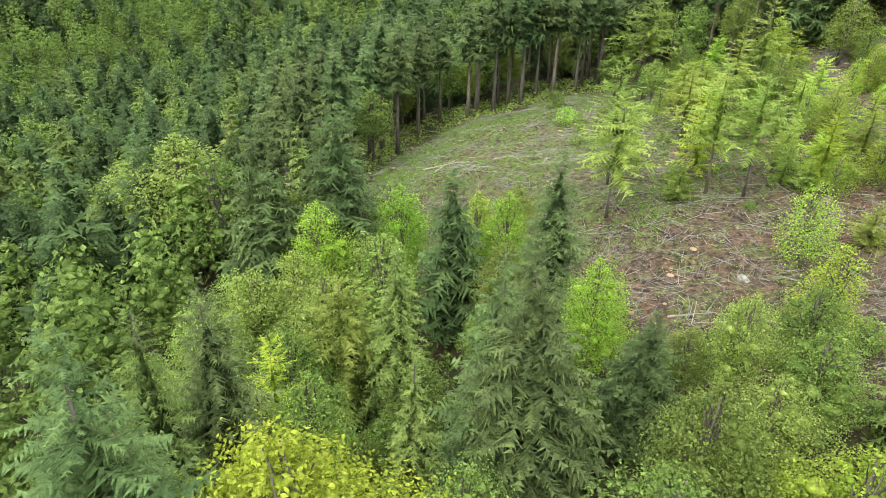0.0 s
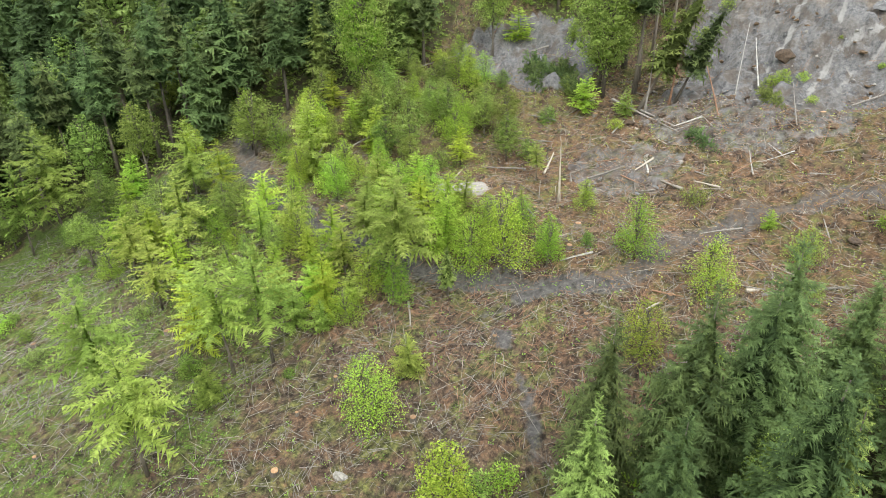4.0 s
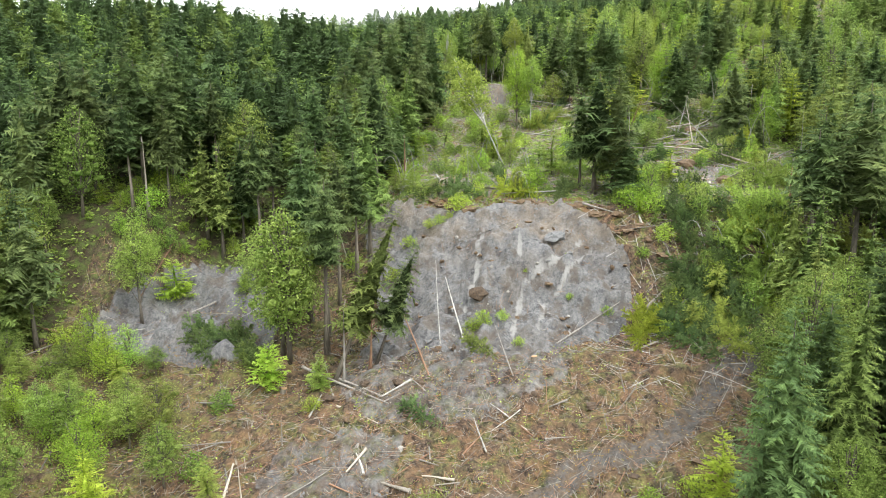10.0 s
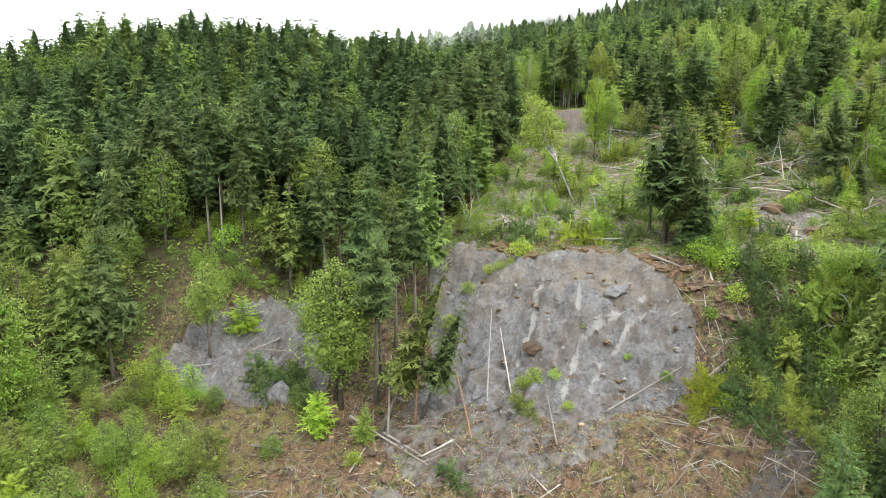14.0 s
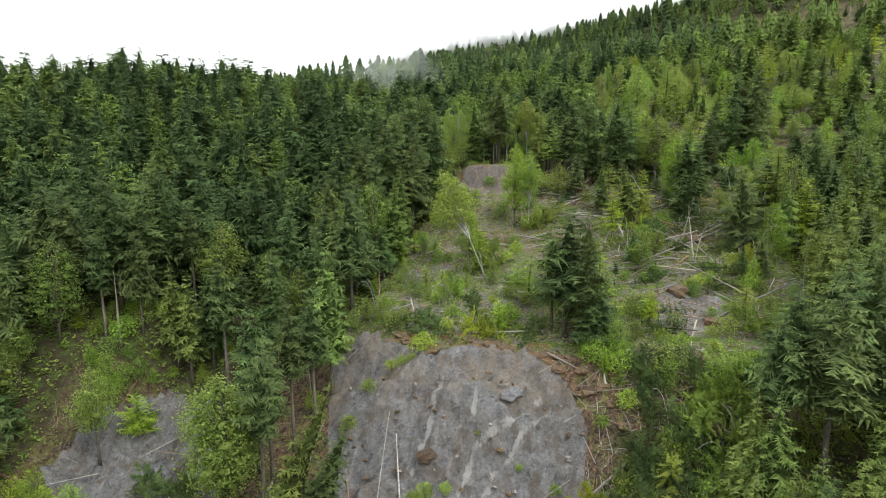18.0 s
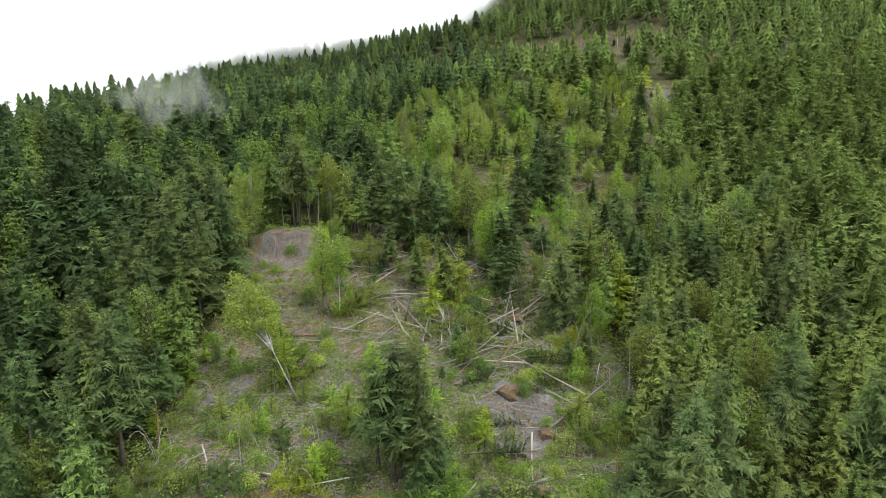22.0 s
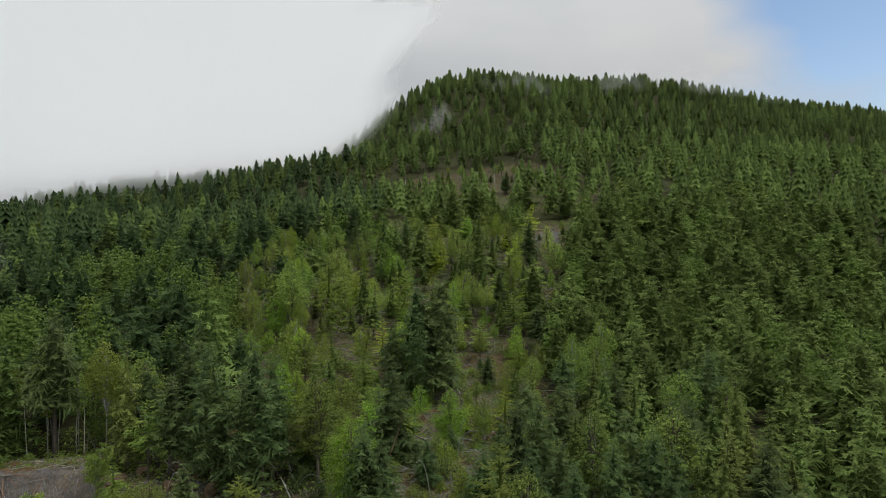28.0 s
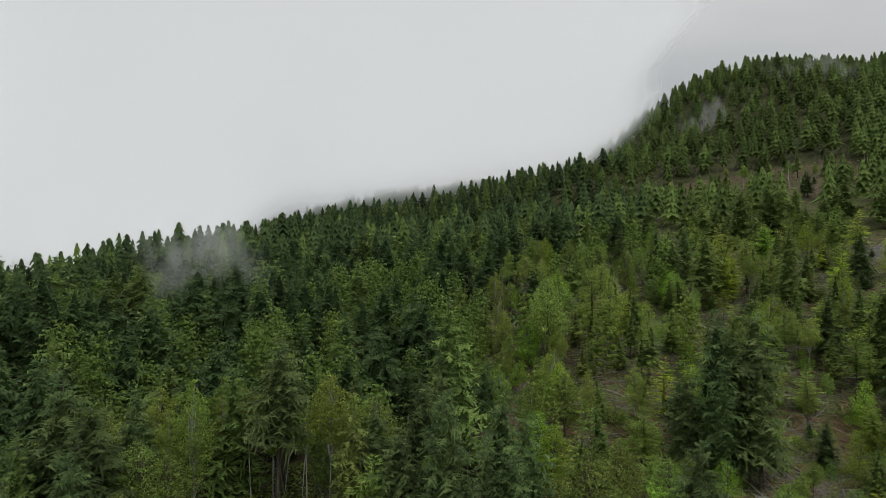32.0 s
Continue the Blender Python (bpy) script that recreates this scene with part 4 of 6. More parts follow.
# round crowns by the stream, and bright ones along the lower edge of the clearing
for x, y, tall, wide in ((-30.2, 70.7, 20, 1.3), (-40.8, 82.2, 17, 1.3), (-24.7, 66.1, 18, 1.2), (-8.3, 41.3, 15, 1), (-18.5, 40.9, 15, 1.1)):
    plant("broadleaf_tree", x, y, tall, wide=wide)
for x, y, tall in ((-3.7, 57.3, 14), (3.8, 55.2, 12.5), (6.5, 53, 13), (11.6, 39.1, 13)):
    plant("lime_tree", x, y, tall, wide=0.85)
for x, y, tall in ((83.5, 96.8, 7), (88.6, 92.7, 6), (90.4, 87, 6), (91.8, 81, 5), (94.7, 77.8, 4.5), (79.7, 87.7, 6.5), (81.8, 81.4, 6), (84.2, 75.3, 5), (88.2, 106, 8), (80, 91, 7), (86, 89, 6), (87, 84, 5)):
    plant(random.choice(("broadleaf_tree", "young_broadleaf_tree", "larch_tree")), x, y, tall, wide=1.2)


# ---- the forest ----
def scatter(box, gap, seed):
    """Jittered places over a box of the plan."""
    r = np.random.RandomState(seed)
    x0, y0, x1, y1 = box
    gx, gy = np.meshgrid(np.arange(x0, x1, gap), np.arange(y0, y1, gap))
    x = (gx + (np.arange(gx.shape[0]) % 2)[:, None] * gap / 2).ravel()
    y = gy.ravel()
    return x + r.uniform(-0.42, 0.42, x.size) * gap, y + r.uniform(-0.42, 0.42, x.size) * gap


def leafy_share(x, y):
    """How much of the wood is broadleaf."""
    s = 0.10 + 0.22 * smooth(0.2, 0.9, wave(x, y, 60, 44))
    s = s + 0.62 * smooth(75, 60, y) * smooth(32, 22, x) * (x < 32) * smooth(-70, -50, x)
    s = s + 0.75 * np.exp(-(((x - 275) / 55) ** 2 + ((y - 4) / 42) ** 2))
    s = s + 0.35 * np.exp(-(((x - 245) / 30) ** 2 + ((y - 70) / 25) ** 2))
    s = s + 0.3 * smooth(-60, -150, x) * (y < 250) + 0.65 * smooth(200, 270, y) * (x < 200)
    s = s + 0.38 * smooth(52, 62, x) * smooth(112, 100, x) * smooth(-8, 2, y) * smooth(26, 18, y)
    return np.clip(s, 0, 0.85)


def clear_of(x, y, gap):
    px_ = np.array(PLANTED) if PLANTED else np.zeros((1, 2)) - 9999
    return np.array([np.min(np.hypot(px_[:, 0] - a, px_[:, 1] - b)) > gap for a, b in zip(x, y)], bool)


def woods_near():
    """Trees one could count, nearest to the open ground and the way."""
    rr = random.Random(4)
    x, y = scatter((-48, -60, 232, 150), 5.4, 8)
    near = ((off_line(x, y, OPEN + OPEN[:1]) < np.where((y < 4) & (x > 105) & (x < 205), 40, 15)) & (x < 232)) | ((np.hypot(x - 4, y - 32) < 32) & (y > 3))
    ok = near & ~inside(x, y, OPEN) & ~inside(x, y, LOOSE) & (off_line(x, y, [(0, 0), (-1, 12), (9, 26), (27, 29), (34, 14), (60, 18), (128, 13)]) > 2.0)
    x, y = x[ok], y[ok]
    ok = clear_of(x, y, 3.2)
    x, y = x[ok], y[ok]
    share = leafy_share(x, y)
    for a, b, s in zip(x.tolist(), y.tolist(), share.tolist()):
        k = rr.random()
        if a > 207 and rr.random() < 0.35:
            plant("birch_tree", a, b, rr.uniform(14, 20))
        elif a < 29 and 28 < b < 46:
            plant("broadleaf_tree", a, b, rr.uniform(7, 11))
        elif k < s:
            plant("lime_tree" if a < 30 and rr.random() < 0.16 else "broadleaf_tree", a, b, rr.uniform(10, 16) if a < 30 else rr.uniform(11, 18))
        elif b > 82 and a < 60:
            plant("fir_tree", a, b, rr.uniform(20, 26), which=4, wide=1.0)
        elif k < s + (1 - s) * (0.75 if b < 12 and a > 50 else 0.5 if a < 60 else 0.25):
            plant("spruce_tree", a, b, rr.uniform(13, 18) if b < 4 and a > 100 else rr.uniform(15, 22))
        else:
            plant("fir_tree", a, b, which=3 if a > 207 else None, tall=rr.uniform(13, 18.5) if b < 4 and a > 100 else rr.uniform(16, 24))
    return len(x)


def woods_far(name, box, gap, wanted, seed, sprays, label):
    """Far woods as one mass of single trees."""
    r = np.random.RandomState(seed)
    x, y = scatter(box, gap, seed)
    ok = wanted(x, y) & ~inside(x, y, OPEN) & ~inside(x, y, UPPER) & ~inside(x, y, SCAR_OPEN)
    ok = ok & ~(inside(x, y, LOOSE) & (r.random(x.size) < np.where(x < 345, 0.9, 0.5)))
    x, y = x[ok], y[ok]
    z = height(x, y)
    pale = np.exp(-(((x - 270) / 50) ** 2 + ((y - 2) / 36) ** 2)) > r.random(x.size) * 1.3
    leafy = r.random(x.size) < leafy_share(x, y)
    shapes = []
    for i in range(4):
        rt = np.random.RandomState(200 + i)
        low, wide, power = (0.1, 0.2, 0.14, 0.28)[i], (0.3, 0.27, 0.32, 0.28)[i], (0.8, 0.9, 0.7, 0.82)[i]
        if sprays[0]:
            tv, tf, ty = fronds(rt, 1.0, low, wide, sprays[0], sprays[1], 4, 0.28, power, 0.06, 0.03, 0.2, 0.42)
            bv, bf, by = body(rt, 0.95, low, wide * 0.58, power, 8, 7)
            shapes.append((np.vstack([tv, bv]), np.vstack([tf, bf + len(tv)]), np.concatenate([ty, by])))
        else:
            shapes.append(tiers(rt, 1.0, low, wide, 7, 7, power, 0.05, 0.25))
    for i in range(3):
        rr = np.random.RandomState(300 + i)
        lob = lobes_of(rr, 1.0, 0.2, 0.25, sprays[4])
        lob = [(a, b, c, d * 0.45) for a, b, c, d in lob]
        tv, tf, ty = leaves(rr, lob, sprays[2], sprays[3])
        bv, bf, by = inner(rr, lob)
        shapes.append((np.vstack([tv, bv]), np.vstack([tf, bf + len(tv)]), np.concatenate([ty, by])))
    sorts = {key: ([], [], [], []) for key in ("fir", "spruce", "leafy", "pale")}
    used = dict.fromkeys(sorts, 0)
    for i in range(x.size):
        s = 4 + r.randint(3) if leafy[i] else r.randint(4)
        v, f, yg = shapes[s]
        tall = r.uniform(10, 16) if leafy[i] else r.choice((r.uniform(10, 15), r.uniform(14, 19), r.uniform(16, 21)))
        a = r.uniform(0, 6.283)
        c, sn = math.cos(a) * r.uniform(0.9, 1.15), math.sin(a)
        p = np.stack([(v[:, 0] * c - v[:, 1] * sn) * tall + x[i], (v[:, 0] * sn + v[:, 1] * c) * tall + y[i], v[:, 2] * tall + z[i]], 1)
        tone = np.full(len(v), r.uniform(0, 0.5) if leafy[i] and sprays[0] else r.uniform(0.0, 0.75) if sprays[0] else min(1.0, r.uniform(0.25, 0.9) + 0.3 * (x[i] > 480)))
        key = "pale" if leafy[i] and pale[i] else "leafy" if leafy[i] else "spruce" if y[i] < -8 - 25 * r.random() or r.random() < 0.2 else "fir"
        # conifers tinted paler with height, so lit tops and dark gaps sit in colour
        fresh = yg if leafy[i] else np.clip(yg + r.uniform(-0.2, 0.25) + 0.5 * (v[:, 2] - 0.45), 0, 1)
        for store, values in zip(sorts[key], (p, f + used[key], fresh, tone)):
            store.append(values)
        used[key] += len(v)
    for key, needles, called, text in (("fir", FIR, name, label), ("spruce", SPRUCE, name.replace("fir", "spruce"), label.replace("dark green fir and spruce", "green spruce").replace("distant fir", "distant spruce")),
                                       ("leafy", LEAF, "broadleaf_woods", "fresh green broadleaf crowns among the firs"),
                                       ("pale", LARCH, "birch_woods", "pale yellow-green birch crowns above the slide")):
        if used[key]:
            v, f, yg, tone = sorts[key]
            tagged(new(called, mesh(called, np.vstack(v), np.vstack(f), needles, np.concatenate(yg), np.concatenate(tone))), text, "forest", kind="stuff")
    return x.size


def middle_woods(x, y):
    near = ((off_line(x, y, OPEN + OPEN[:1]) < np.where((y < 4) & (x > 105) & (x < 205), 40, 15)) & (x < 232)) | ((np.hypot(x - 4, y - 32) < 32) & (y > 3))
    d = np.hypot(x - 90, y - 14)
    turn_ = np.degrees(np.arctan2(y - 14, x - 70))
    ahead = (turn_ < 74) & (turn_ > -56) & (d < 285) & (x > 75) & (y < 245)
    valley = (y > 40) & (y < 330) & (np.abs(x + 15) < 50 + y * 0.62) & (x < 130)
    below = (x > -75) & (x < 115) & (y > -95) & (y < 45)
    return ~near & (ahead | valley | below)


def far_woods(x, y):
    d = np.hypot(x - 90, y - 14)
    ahead = (np.abs(np.degrees(np.arctan2(y - 14, x - 70))) < 56) & (d >= 285) & (x < 800) & (y < 240)
    valley = (y >= 330) & (y < 520) & (x > -330) & (x < 190)
    return ahead | valley


N_NEAR = woods_near()
N_MID = woods_far("fir_woods", (-240, -200, 380, 330), 6.3, middle_woods, 61, (19, 7, 420, 0.026, 22), "dense dark green fir and spruce woods on the slope")
N_FAR = woods_far("distant_fir_woods", (-330, -700, 800, 520), 9.2, far_woods, 62, (0, 0, 90, 0.034, 9), "distant fir woods covering the mountain")
print("trees", N_NEAR, N_MID, N_FAR)


# ---- fallen timber, stumps, stones and undergrowth ----
def at(x, y, up=0.0):
    return Vector((x, y, float(height(x, y)) + up))


def log(x0, y0, x1, y1, thick, wood, label, lift0=0.0, lift1=0.0, group="fallen timber on the slide", branches=0, name="fallen_log"):
    """A trunk lying from one place to another, with its cut ends and broken branches."""
    r = np.random.RandomState(int(abs(x0 * 31 + y0 * 17)) % 9999)
    a, b = at(x0, y0, thick * 0.7 + lift0), at(x1, y1, thick * 0.7 + lift1)
    n = 6
    t = np.linspace(0, 1, n)
    span_ = np.array(b - a)
    pts = span_[None] * t[:, None] + np.append(r.normal(0, 0.06), [r.normal(0, 0.06), 0]) * np.sin(math.pi * t)[:, None]
    v, f = tube(pts, thick * (1 - 0.55 * t) * r.uniform(0.92, 1.08, n), 7, False)
    ob = new(name, mesh(name, v, f, wood, flat=False))
    ob.location = a
    tagged(ob, label, "log", group)
    for k, s in ((0, 1), (-1, 0.45)):
        d = Vector(span_).normalized() * (0.01 if k else -0.01)
        dv, df = tube([pts[k], pts[k] + d], [thick * s * 0.97, thick * s * 0.95], 7)
        part("cut_end", mesh("cut_end", dv, df, BARE_WOOD), ob, "pale cut wood")
    for i in range(branches):
        k = r.uniform(0.3, 0.95)
        c = span_ * k
        o = np.cross(span_ / np.linalg.norm(span_), r.normal(size=3))
        o[2] = abs(o[2]) + 0.1
        o /= np.linalg.norm(o)
        bv, bf = tube([c, c + o * r.uniform(0.5, 1.6) + span_ * 0.03], [thick * 0.22, 0.012], 4, False)
        part("broken_branch", mesh("broken_branch", bv, bf, wood), ob)
    return ob


def fell(kind, x, y, tall, toward, label, which=None):
    """A tree thrown down along the slope."""
    dx, dy = math.cos(radians(toward)), math.sin(radians(toward))
    rise = float(height(x + dx * tall * 0.7, y + dy * tall * 0.7) - height(x, y)) / (tall * 0.7)
    ob = plant(kind, x, y, tall, 86 - math.degrees(math.atan(rise)), toward, which, label=label)
    ob.location.z += 0.9
    return ob


def snag(x, y, tall, thick, wood, label, lean=0.0, toward=0.0):
    """A dead standing stem, broken off at the top."""
    r = np.random.RandomState(int(x * 13 + y * 7) % 9999)
    (v, f), p = trunk_shape(r, tall, thick, 8, 6, 0.03, 1.0)
    ob = new("dead_snag", mesh("dead_snag", v, f, wood, flat=False))
    ob.matrix_basis = Matrix.Translation(at(x, y, -0.2)) @ Matrix.Rotation(radians(lean), 4, Vector((-math.sin(radians(toward)), math.cos(radians(toward)), 0)))
    tagged(ob, label, "dead tree")
    for i in range(3):
        a = r.uniform(0, 6.283)
        sv, sf = tube([(0, 0, tall * 0.97), (0.12 * math.cos(a), 0.12 * math.sin(a), tall + r.uniform(0.2, 0.7))], [thick * 0.25, 0.01], 4, False)
        part("splinter", mesh("splinter", sv, sf, BARE_WOOD), ob)
    return ob


snag(116.8, 92.2, 12, 0.26, BARE_WOOD, "tall broken dead trunk stripped pale at the forest edge")
snag(71.5, 54.1, 8.5, 0.2, BARE_WOOD, "slim bare standing pole among the debris", 4, 70)
snag(136.5, 55.5, 8, 0.24, RED_WOOD, "reddish torn trunk snapped off above the slide")
snag(127.8, -4.5, 7, 0.25, RED_WOOD, "snapped orange-brown trunk beside the slide")
snag(94.5, 53, 10, 0.2, GREY_WOOD, "grey dead stem leaning in the slide debris", 14, 10)
snag(97, 50.5, 7.5, 0.22, RED_WOOD, "broken reddish stem standing in the slide debris", 8, -20)
snag(176, -12.8, 12, 0.16, PALE_BARK, "white dead birch stem at the forest edge", 5, -90)
snag(149, -12.5, 11, 0.15, PALE_BARK, "white dead birch stem at the forest edge", 3, 20)

WHITE, GREY, BROWN = "whitish barkless trunk lying across the slide", "grey weathered trunk lying on the debris", "brown felled trunk lying on the slash"
log(97.2, 59.3, 91.2, 46.7, 0.2, GREY_WOOD, GREY, 1.2, 0.1, branches=4)
log(90.4, 52.5, 88.4, 47.1, 0.15, BARE_WOOD, WHITE, 0.2)
log(104, 28.3, 112, 20.1, 0.14, GREY_WOOD, GREY, 0.1, 0.4, branches=5)
log(102, 42.8, 116.3, 46.1, 0.1, PALE_BARK, WHITE, 0, 1.6)
log(104.3, 40.2, 113.8, 44.2, 0.12, PALE_BARK, WHITE, 0, 1.4)
log(95.5, 42.9, 109, 49.6, 0.13, RED_WOOD, "reddish torn trunk propped against the broken slope", 0, 2.2, branches=3)
log(169.2, 4.5, 177.6, -4.7, 0.18, BARE_WOOD, WHITE, 0.6, 1.2)
log(167.8, 5.8, 176.2, -5.6, 0.17, PALE_BARK, WHITE, 0.4, 1.3)
log(166, 7, 174.5, -3.5, 0.2, GREY_WOOD, GREY, 0.3, 0.7, branches=4)
log(110.1, 17.7, 115.4, 11.4, 0.18, BARE_WOOD, WHITE, 0.3, 0.6, branches=3)
log(137, 50, 129.5, 45.7, 0.15, PALE_BARK, WHITE, 0.7, 0.2)
log(132.3, 41, 131.8, 35.9, 0.18, PALE_BARK, WHITE, 0.3, 0.3)
log(140.5, 1.8, 152, -12, 0.22, GREY_WOOD, GREY, 0.1, 2.6, branches=6)
log(125.7, 25.2, 122.9, 20.3, 0.17, GREY_WOOD, GREY, 0.3, 0.3)
log(125.5, 15.9, 129.3, 12.9, 0.16, BARE_WOOD, WHITE, 0.2, 0.4)
log(163.5, 13.7, 160, -3, 0.2, GREY_WOOD, "long dark trunk lying across the slope", 0.2, 0.5, branches=6)
log(254, -18, 231, -20, 0.24, PALE_BARK, WHITE, 5.5, 0.2)
log(167.4, 43.7, 166.9, 37.2, 0.18, RED_WOOD, "reddish torn trunk on the slope", 0.3, 0.3)
log(185.4, 17.9, 179.7, 7.3, 0.2, GREY_WOOD, GREY, 0.4, 0.6, branches=5)
log(64.7, 50.6, 66, 49.6, 0.12, BARE_WOOD, WHITE)
log(65, 29.4, 69.3, 23.8, 0.2, BARE_WOOD, BROWN, 0.1)
log(70, 28.4, 69.7, 25.8, 0.13, BARE_WOOD, WHITE)
log(94.9, 53.7, 92, 47.7, 0.17, GREY_WOOD, GREY, 0.5, 0.2, branches=3)
log(48.5, 60.1, 45.6, 57.4, 0.16, GREY_WOOD, GREY)
log(58.2, 36.8, 59.9, 36.1, 0.2, BARE_WOOD, "short pale cut log on the slash")
log(21, 47.9, 24.6, 47, 0.13, BARE_WOOD, WHITE)
log(2.4, 71.1, 5.8, 70.7, 0.12, BARE_WOOD, WHITE)
log(12.9, 62.2, 15.2, 60.8, 0.12, BARE_WOOD, WHITE)
log(69, 58.6, 65.3, 52.1, 0.15, GREY_WOOD, GREY)
log(-2.3, 93.1, 3.0, 92.6, 0.14, BARE_WOOD, WHITE)
log(-0.5, 91, 2.5, 94.5, 0.12, BARE_WOOD, WHITE)
log(76.2, 59, 80.5, 60, 0.17, BARE_WOOD, WHITE, 0, 1.0)
log(65, 27.9, 70.1, 21.8, 0.16, GREY_WOOD, BROWN)
log(64, 50.7, 67.3, 48.5, 0.13, GREY_WOOD, GREY)
log(75.1, 32.9, 71.8, 36.5, 0.12, GREY_WOOD, GREY)
log(226.3, -6.2, 224.8, -15.5, 0.26, RED_WOOD, "long dark trunk lying across the slope", 0.4, 0.4, branches=5)
log(229, -28, 220.3, -31, 0.2, GREY_WOOD, GREY, 0.5, 0.2, branches=3)
for i in range(9):
    log(222 - i * 1.1, 53 - i * 3.1, 216 - i * 0.7, 51.5 - i * 3.1, 0.11, PALE_BARK, "white stem tipping over at the torn edge", 5.5 + (i % 3), 0.1)

rr = random.Random(12)
for i in range(30):
    x = rr.uniform(158, 206)
    snag(x, rr.uniform(-10, 32), rr.uniform(6, 13), rr.uniform(0.09, 0.17), rr.choice((GREY_WOOD, PALE_BARK, RED_WOOD, BARE_WOOD)), "bare stem knocked askew on the slide", rr.uniform(12, 62), rr.uniform(0, 360))
for i in range(120):
    while True:
        x, y = rr.uniform(60, 205), rr.uniform(-12, 96)
        if inside(np.array([x]), np.array([y]), OPEN)[0] and not (inside(np.array([x]), np.array([y]), MARL)[0] and rr.random() < 0.8) and off_line(np.array([x]), np.array([y]), TRACK)[0] > 4:
            break
    a = rr.gauss(math.pi / 2 + 0.5, 0.8) if x > 126 else rr.uniform(0, 3.14)
    long_ = rr.uniform(2, 6) if x < 95 else rr.uniform(4, 12)
    wood, text = rr.choice(((GREY_WOOD, GREY), (BARE_WOOD, WHITE), (RED_WOOD, "reddish torn trunk in the debris"), (GREY_WOOD, GREY), (PALE_BARK, WHITE)))
    log(x, y, x + math.cos(a) * long_, y + math.sin(a) * long_, rr.uniform(0.07, 0.18), wood, text, 0.1, rr.uniform(0, 1.0) * (x > 95), branches=1 if x > 95 else 0)

# thrown-down trees with their crowns
for i in range(46):
    fell("thrown_fir" if i % 4 else "larch_tree", 106 + rr.uniform(0, 22), rr.uniform(-3, 17), rr.uniform(9, 15), rr.uniform(150, 300), "fallen fir lying among the slide debris, needles still green")
for i in range(44):
    x = rr.uniform(130, 205)
    fell(rr.choice(("thrown_fir", "thrown_fir", "larch_tree", "birch_tree")), x, rr.uniform(-6, 50) - (x - 130) * 0.12, rr.uniform(8, 14), rr.uniform(60, 300), "tree thrown down by the slide above the scarp")
for i in range(6):
    fell("thrown_fir", 100 + rr.uniform(0, 5), 68 + rr.uniform(0, 18), rr.uniform(7, 11), rr.uniform(180, 280), "fallen fir at the foot of the small scarp")
fell("thrown_fir", 103.5, 40, 9, 215, "small green fir slid down onto the grey marl")
fell("thrown_fir", 91, 45.5, 8, 235, "bright green fir top lying on the debris")
fell("thrown_fir", 129.5, 48, 6, 250, "green spruce hanging over the broken edge")


def bent(x, y, reach, high, toward):
    """A thin bare sapling bowed down."""
    t = np.linspace(0, 1, 8)
    d = np.array([math.cos(radians(toward)), math.sin(radians(toward))])
    p = np.stack([d[0] * reach * t ** 1.3, d[1] * reach * t ** 1.3, high * np.sin(t * 2.3)], 1)
    v, f = tube(p, 0.06 * (1 - 0.7 * t), 4, False)
    ob = new("bent_sapling", mesh("bent_sapling", v, f, PALE_BARK))
    ob.location = at(x, y, -0.1)
    tagged(ob, "thin pale bare sapling bowed over by the slide", "sapling", "bowed saplings")


for i in range(26):
    bent(rr.uniform(129, 150), rr.uniform(30, 57), rr.uniform(2, 6), rr.uniform(2.5, 7), rr.uniform(0, 360))
for i in range(14):
    bent(rr.uniform(108, 122), rr.uniform(-2, 14), rr.uniform(3, 6), rr.uniform(2, 5), rr.uniform(0, 360))


def stump(x, y, r0):
    v, f = tube([(0, 0, -0.4), (0, 0, 0.12), (0, 0, 0.42)], [r0 * 1.5, r0 * 1.1, r0], 9, False)
    ob = new("tree_stump", mesh("tree_stump", v, f, BARK, flat=False))
    ob.matrix_basis = Matrix.Translation(at(x, y)) @ Matrix.Rotation(rr.uniform(-0.15, 0.15), 4, "X")
    tagged(ob, "freshly cut low stump with a pale top", "stump", "stumps in the felled clearing")
    cv, cf = tube([(0, 0, 0.41), (0, 0, 0.44)], [r0 * 0.98, r0 * 0.94], 9)
    part("cut_face", mesh("cut_face", cv, cf, CUT), ob, "fresh orange cut wood")


CUT = bark("fresh_cut_wood", (0.25, 0.14, 0.07), (0.42, 0.27, 0.15))
for i in range(48):
    while True:
        x, y = rr.uniform(-8, 100), rr.uniform(20, 120)
        if inside(np.array([x]), np.array([y]), OPEN)[0] and off_line(np.array([x]), np.array([y]), TRACK)[0] > 3 and not inside(np.array([x]), np.array([y]), MARL_SPILL)[0]:
            break
    stump(x, y, rr.uniform(0.18, 0.4))


SOIL = stone("dark_root_soil", (0.03, 0.022, 0.015), (0.12, 0.08, 0.05))


def boulder(name, x, y, sx, sy, sz, material, label, sink=0.3, group=""):
    r = np.random.RandomState(int(x * 91 + y * 53) % 9999)
    bm = bmesh.new()
    bmesh.ops.create_icosphere(bm, subdivisions=2 if sx > 0.55 else 1, radius=1)
    off = Vector(r.uniform(-9, 9, 3))
    for v in bm.verts:
        v.co *= 1 + 0.75 * noise.noise(v.co * 1.2 + off) + 0.35 * noise.noise(v.co * 3.1 + off)
        v.co = Vector((v.co.x * sx, v.co.y * sy, v.co.z * sz))
    me = bpy.data.meshes.new(name)
    bm.to_mesh(me)
    bm.free()
    me.materials.append(material)
    ob = new(name, me)
    ob.matrix_basis = Matrix.Translation(at(x, y, sz * (1 - 2 * sink) * 0.5)) @ Matrix.Rotation(r.uniform(0, 6.28), 4, "Z")
    return tagged(ob, label, name.replace("_", " "), group)


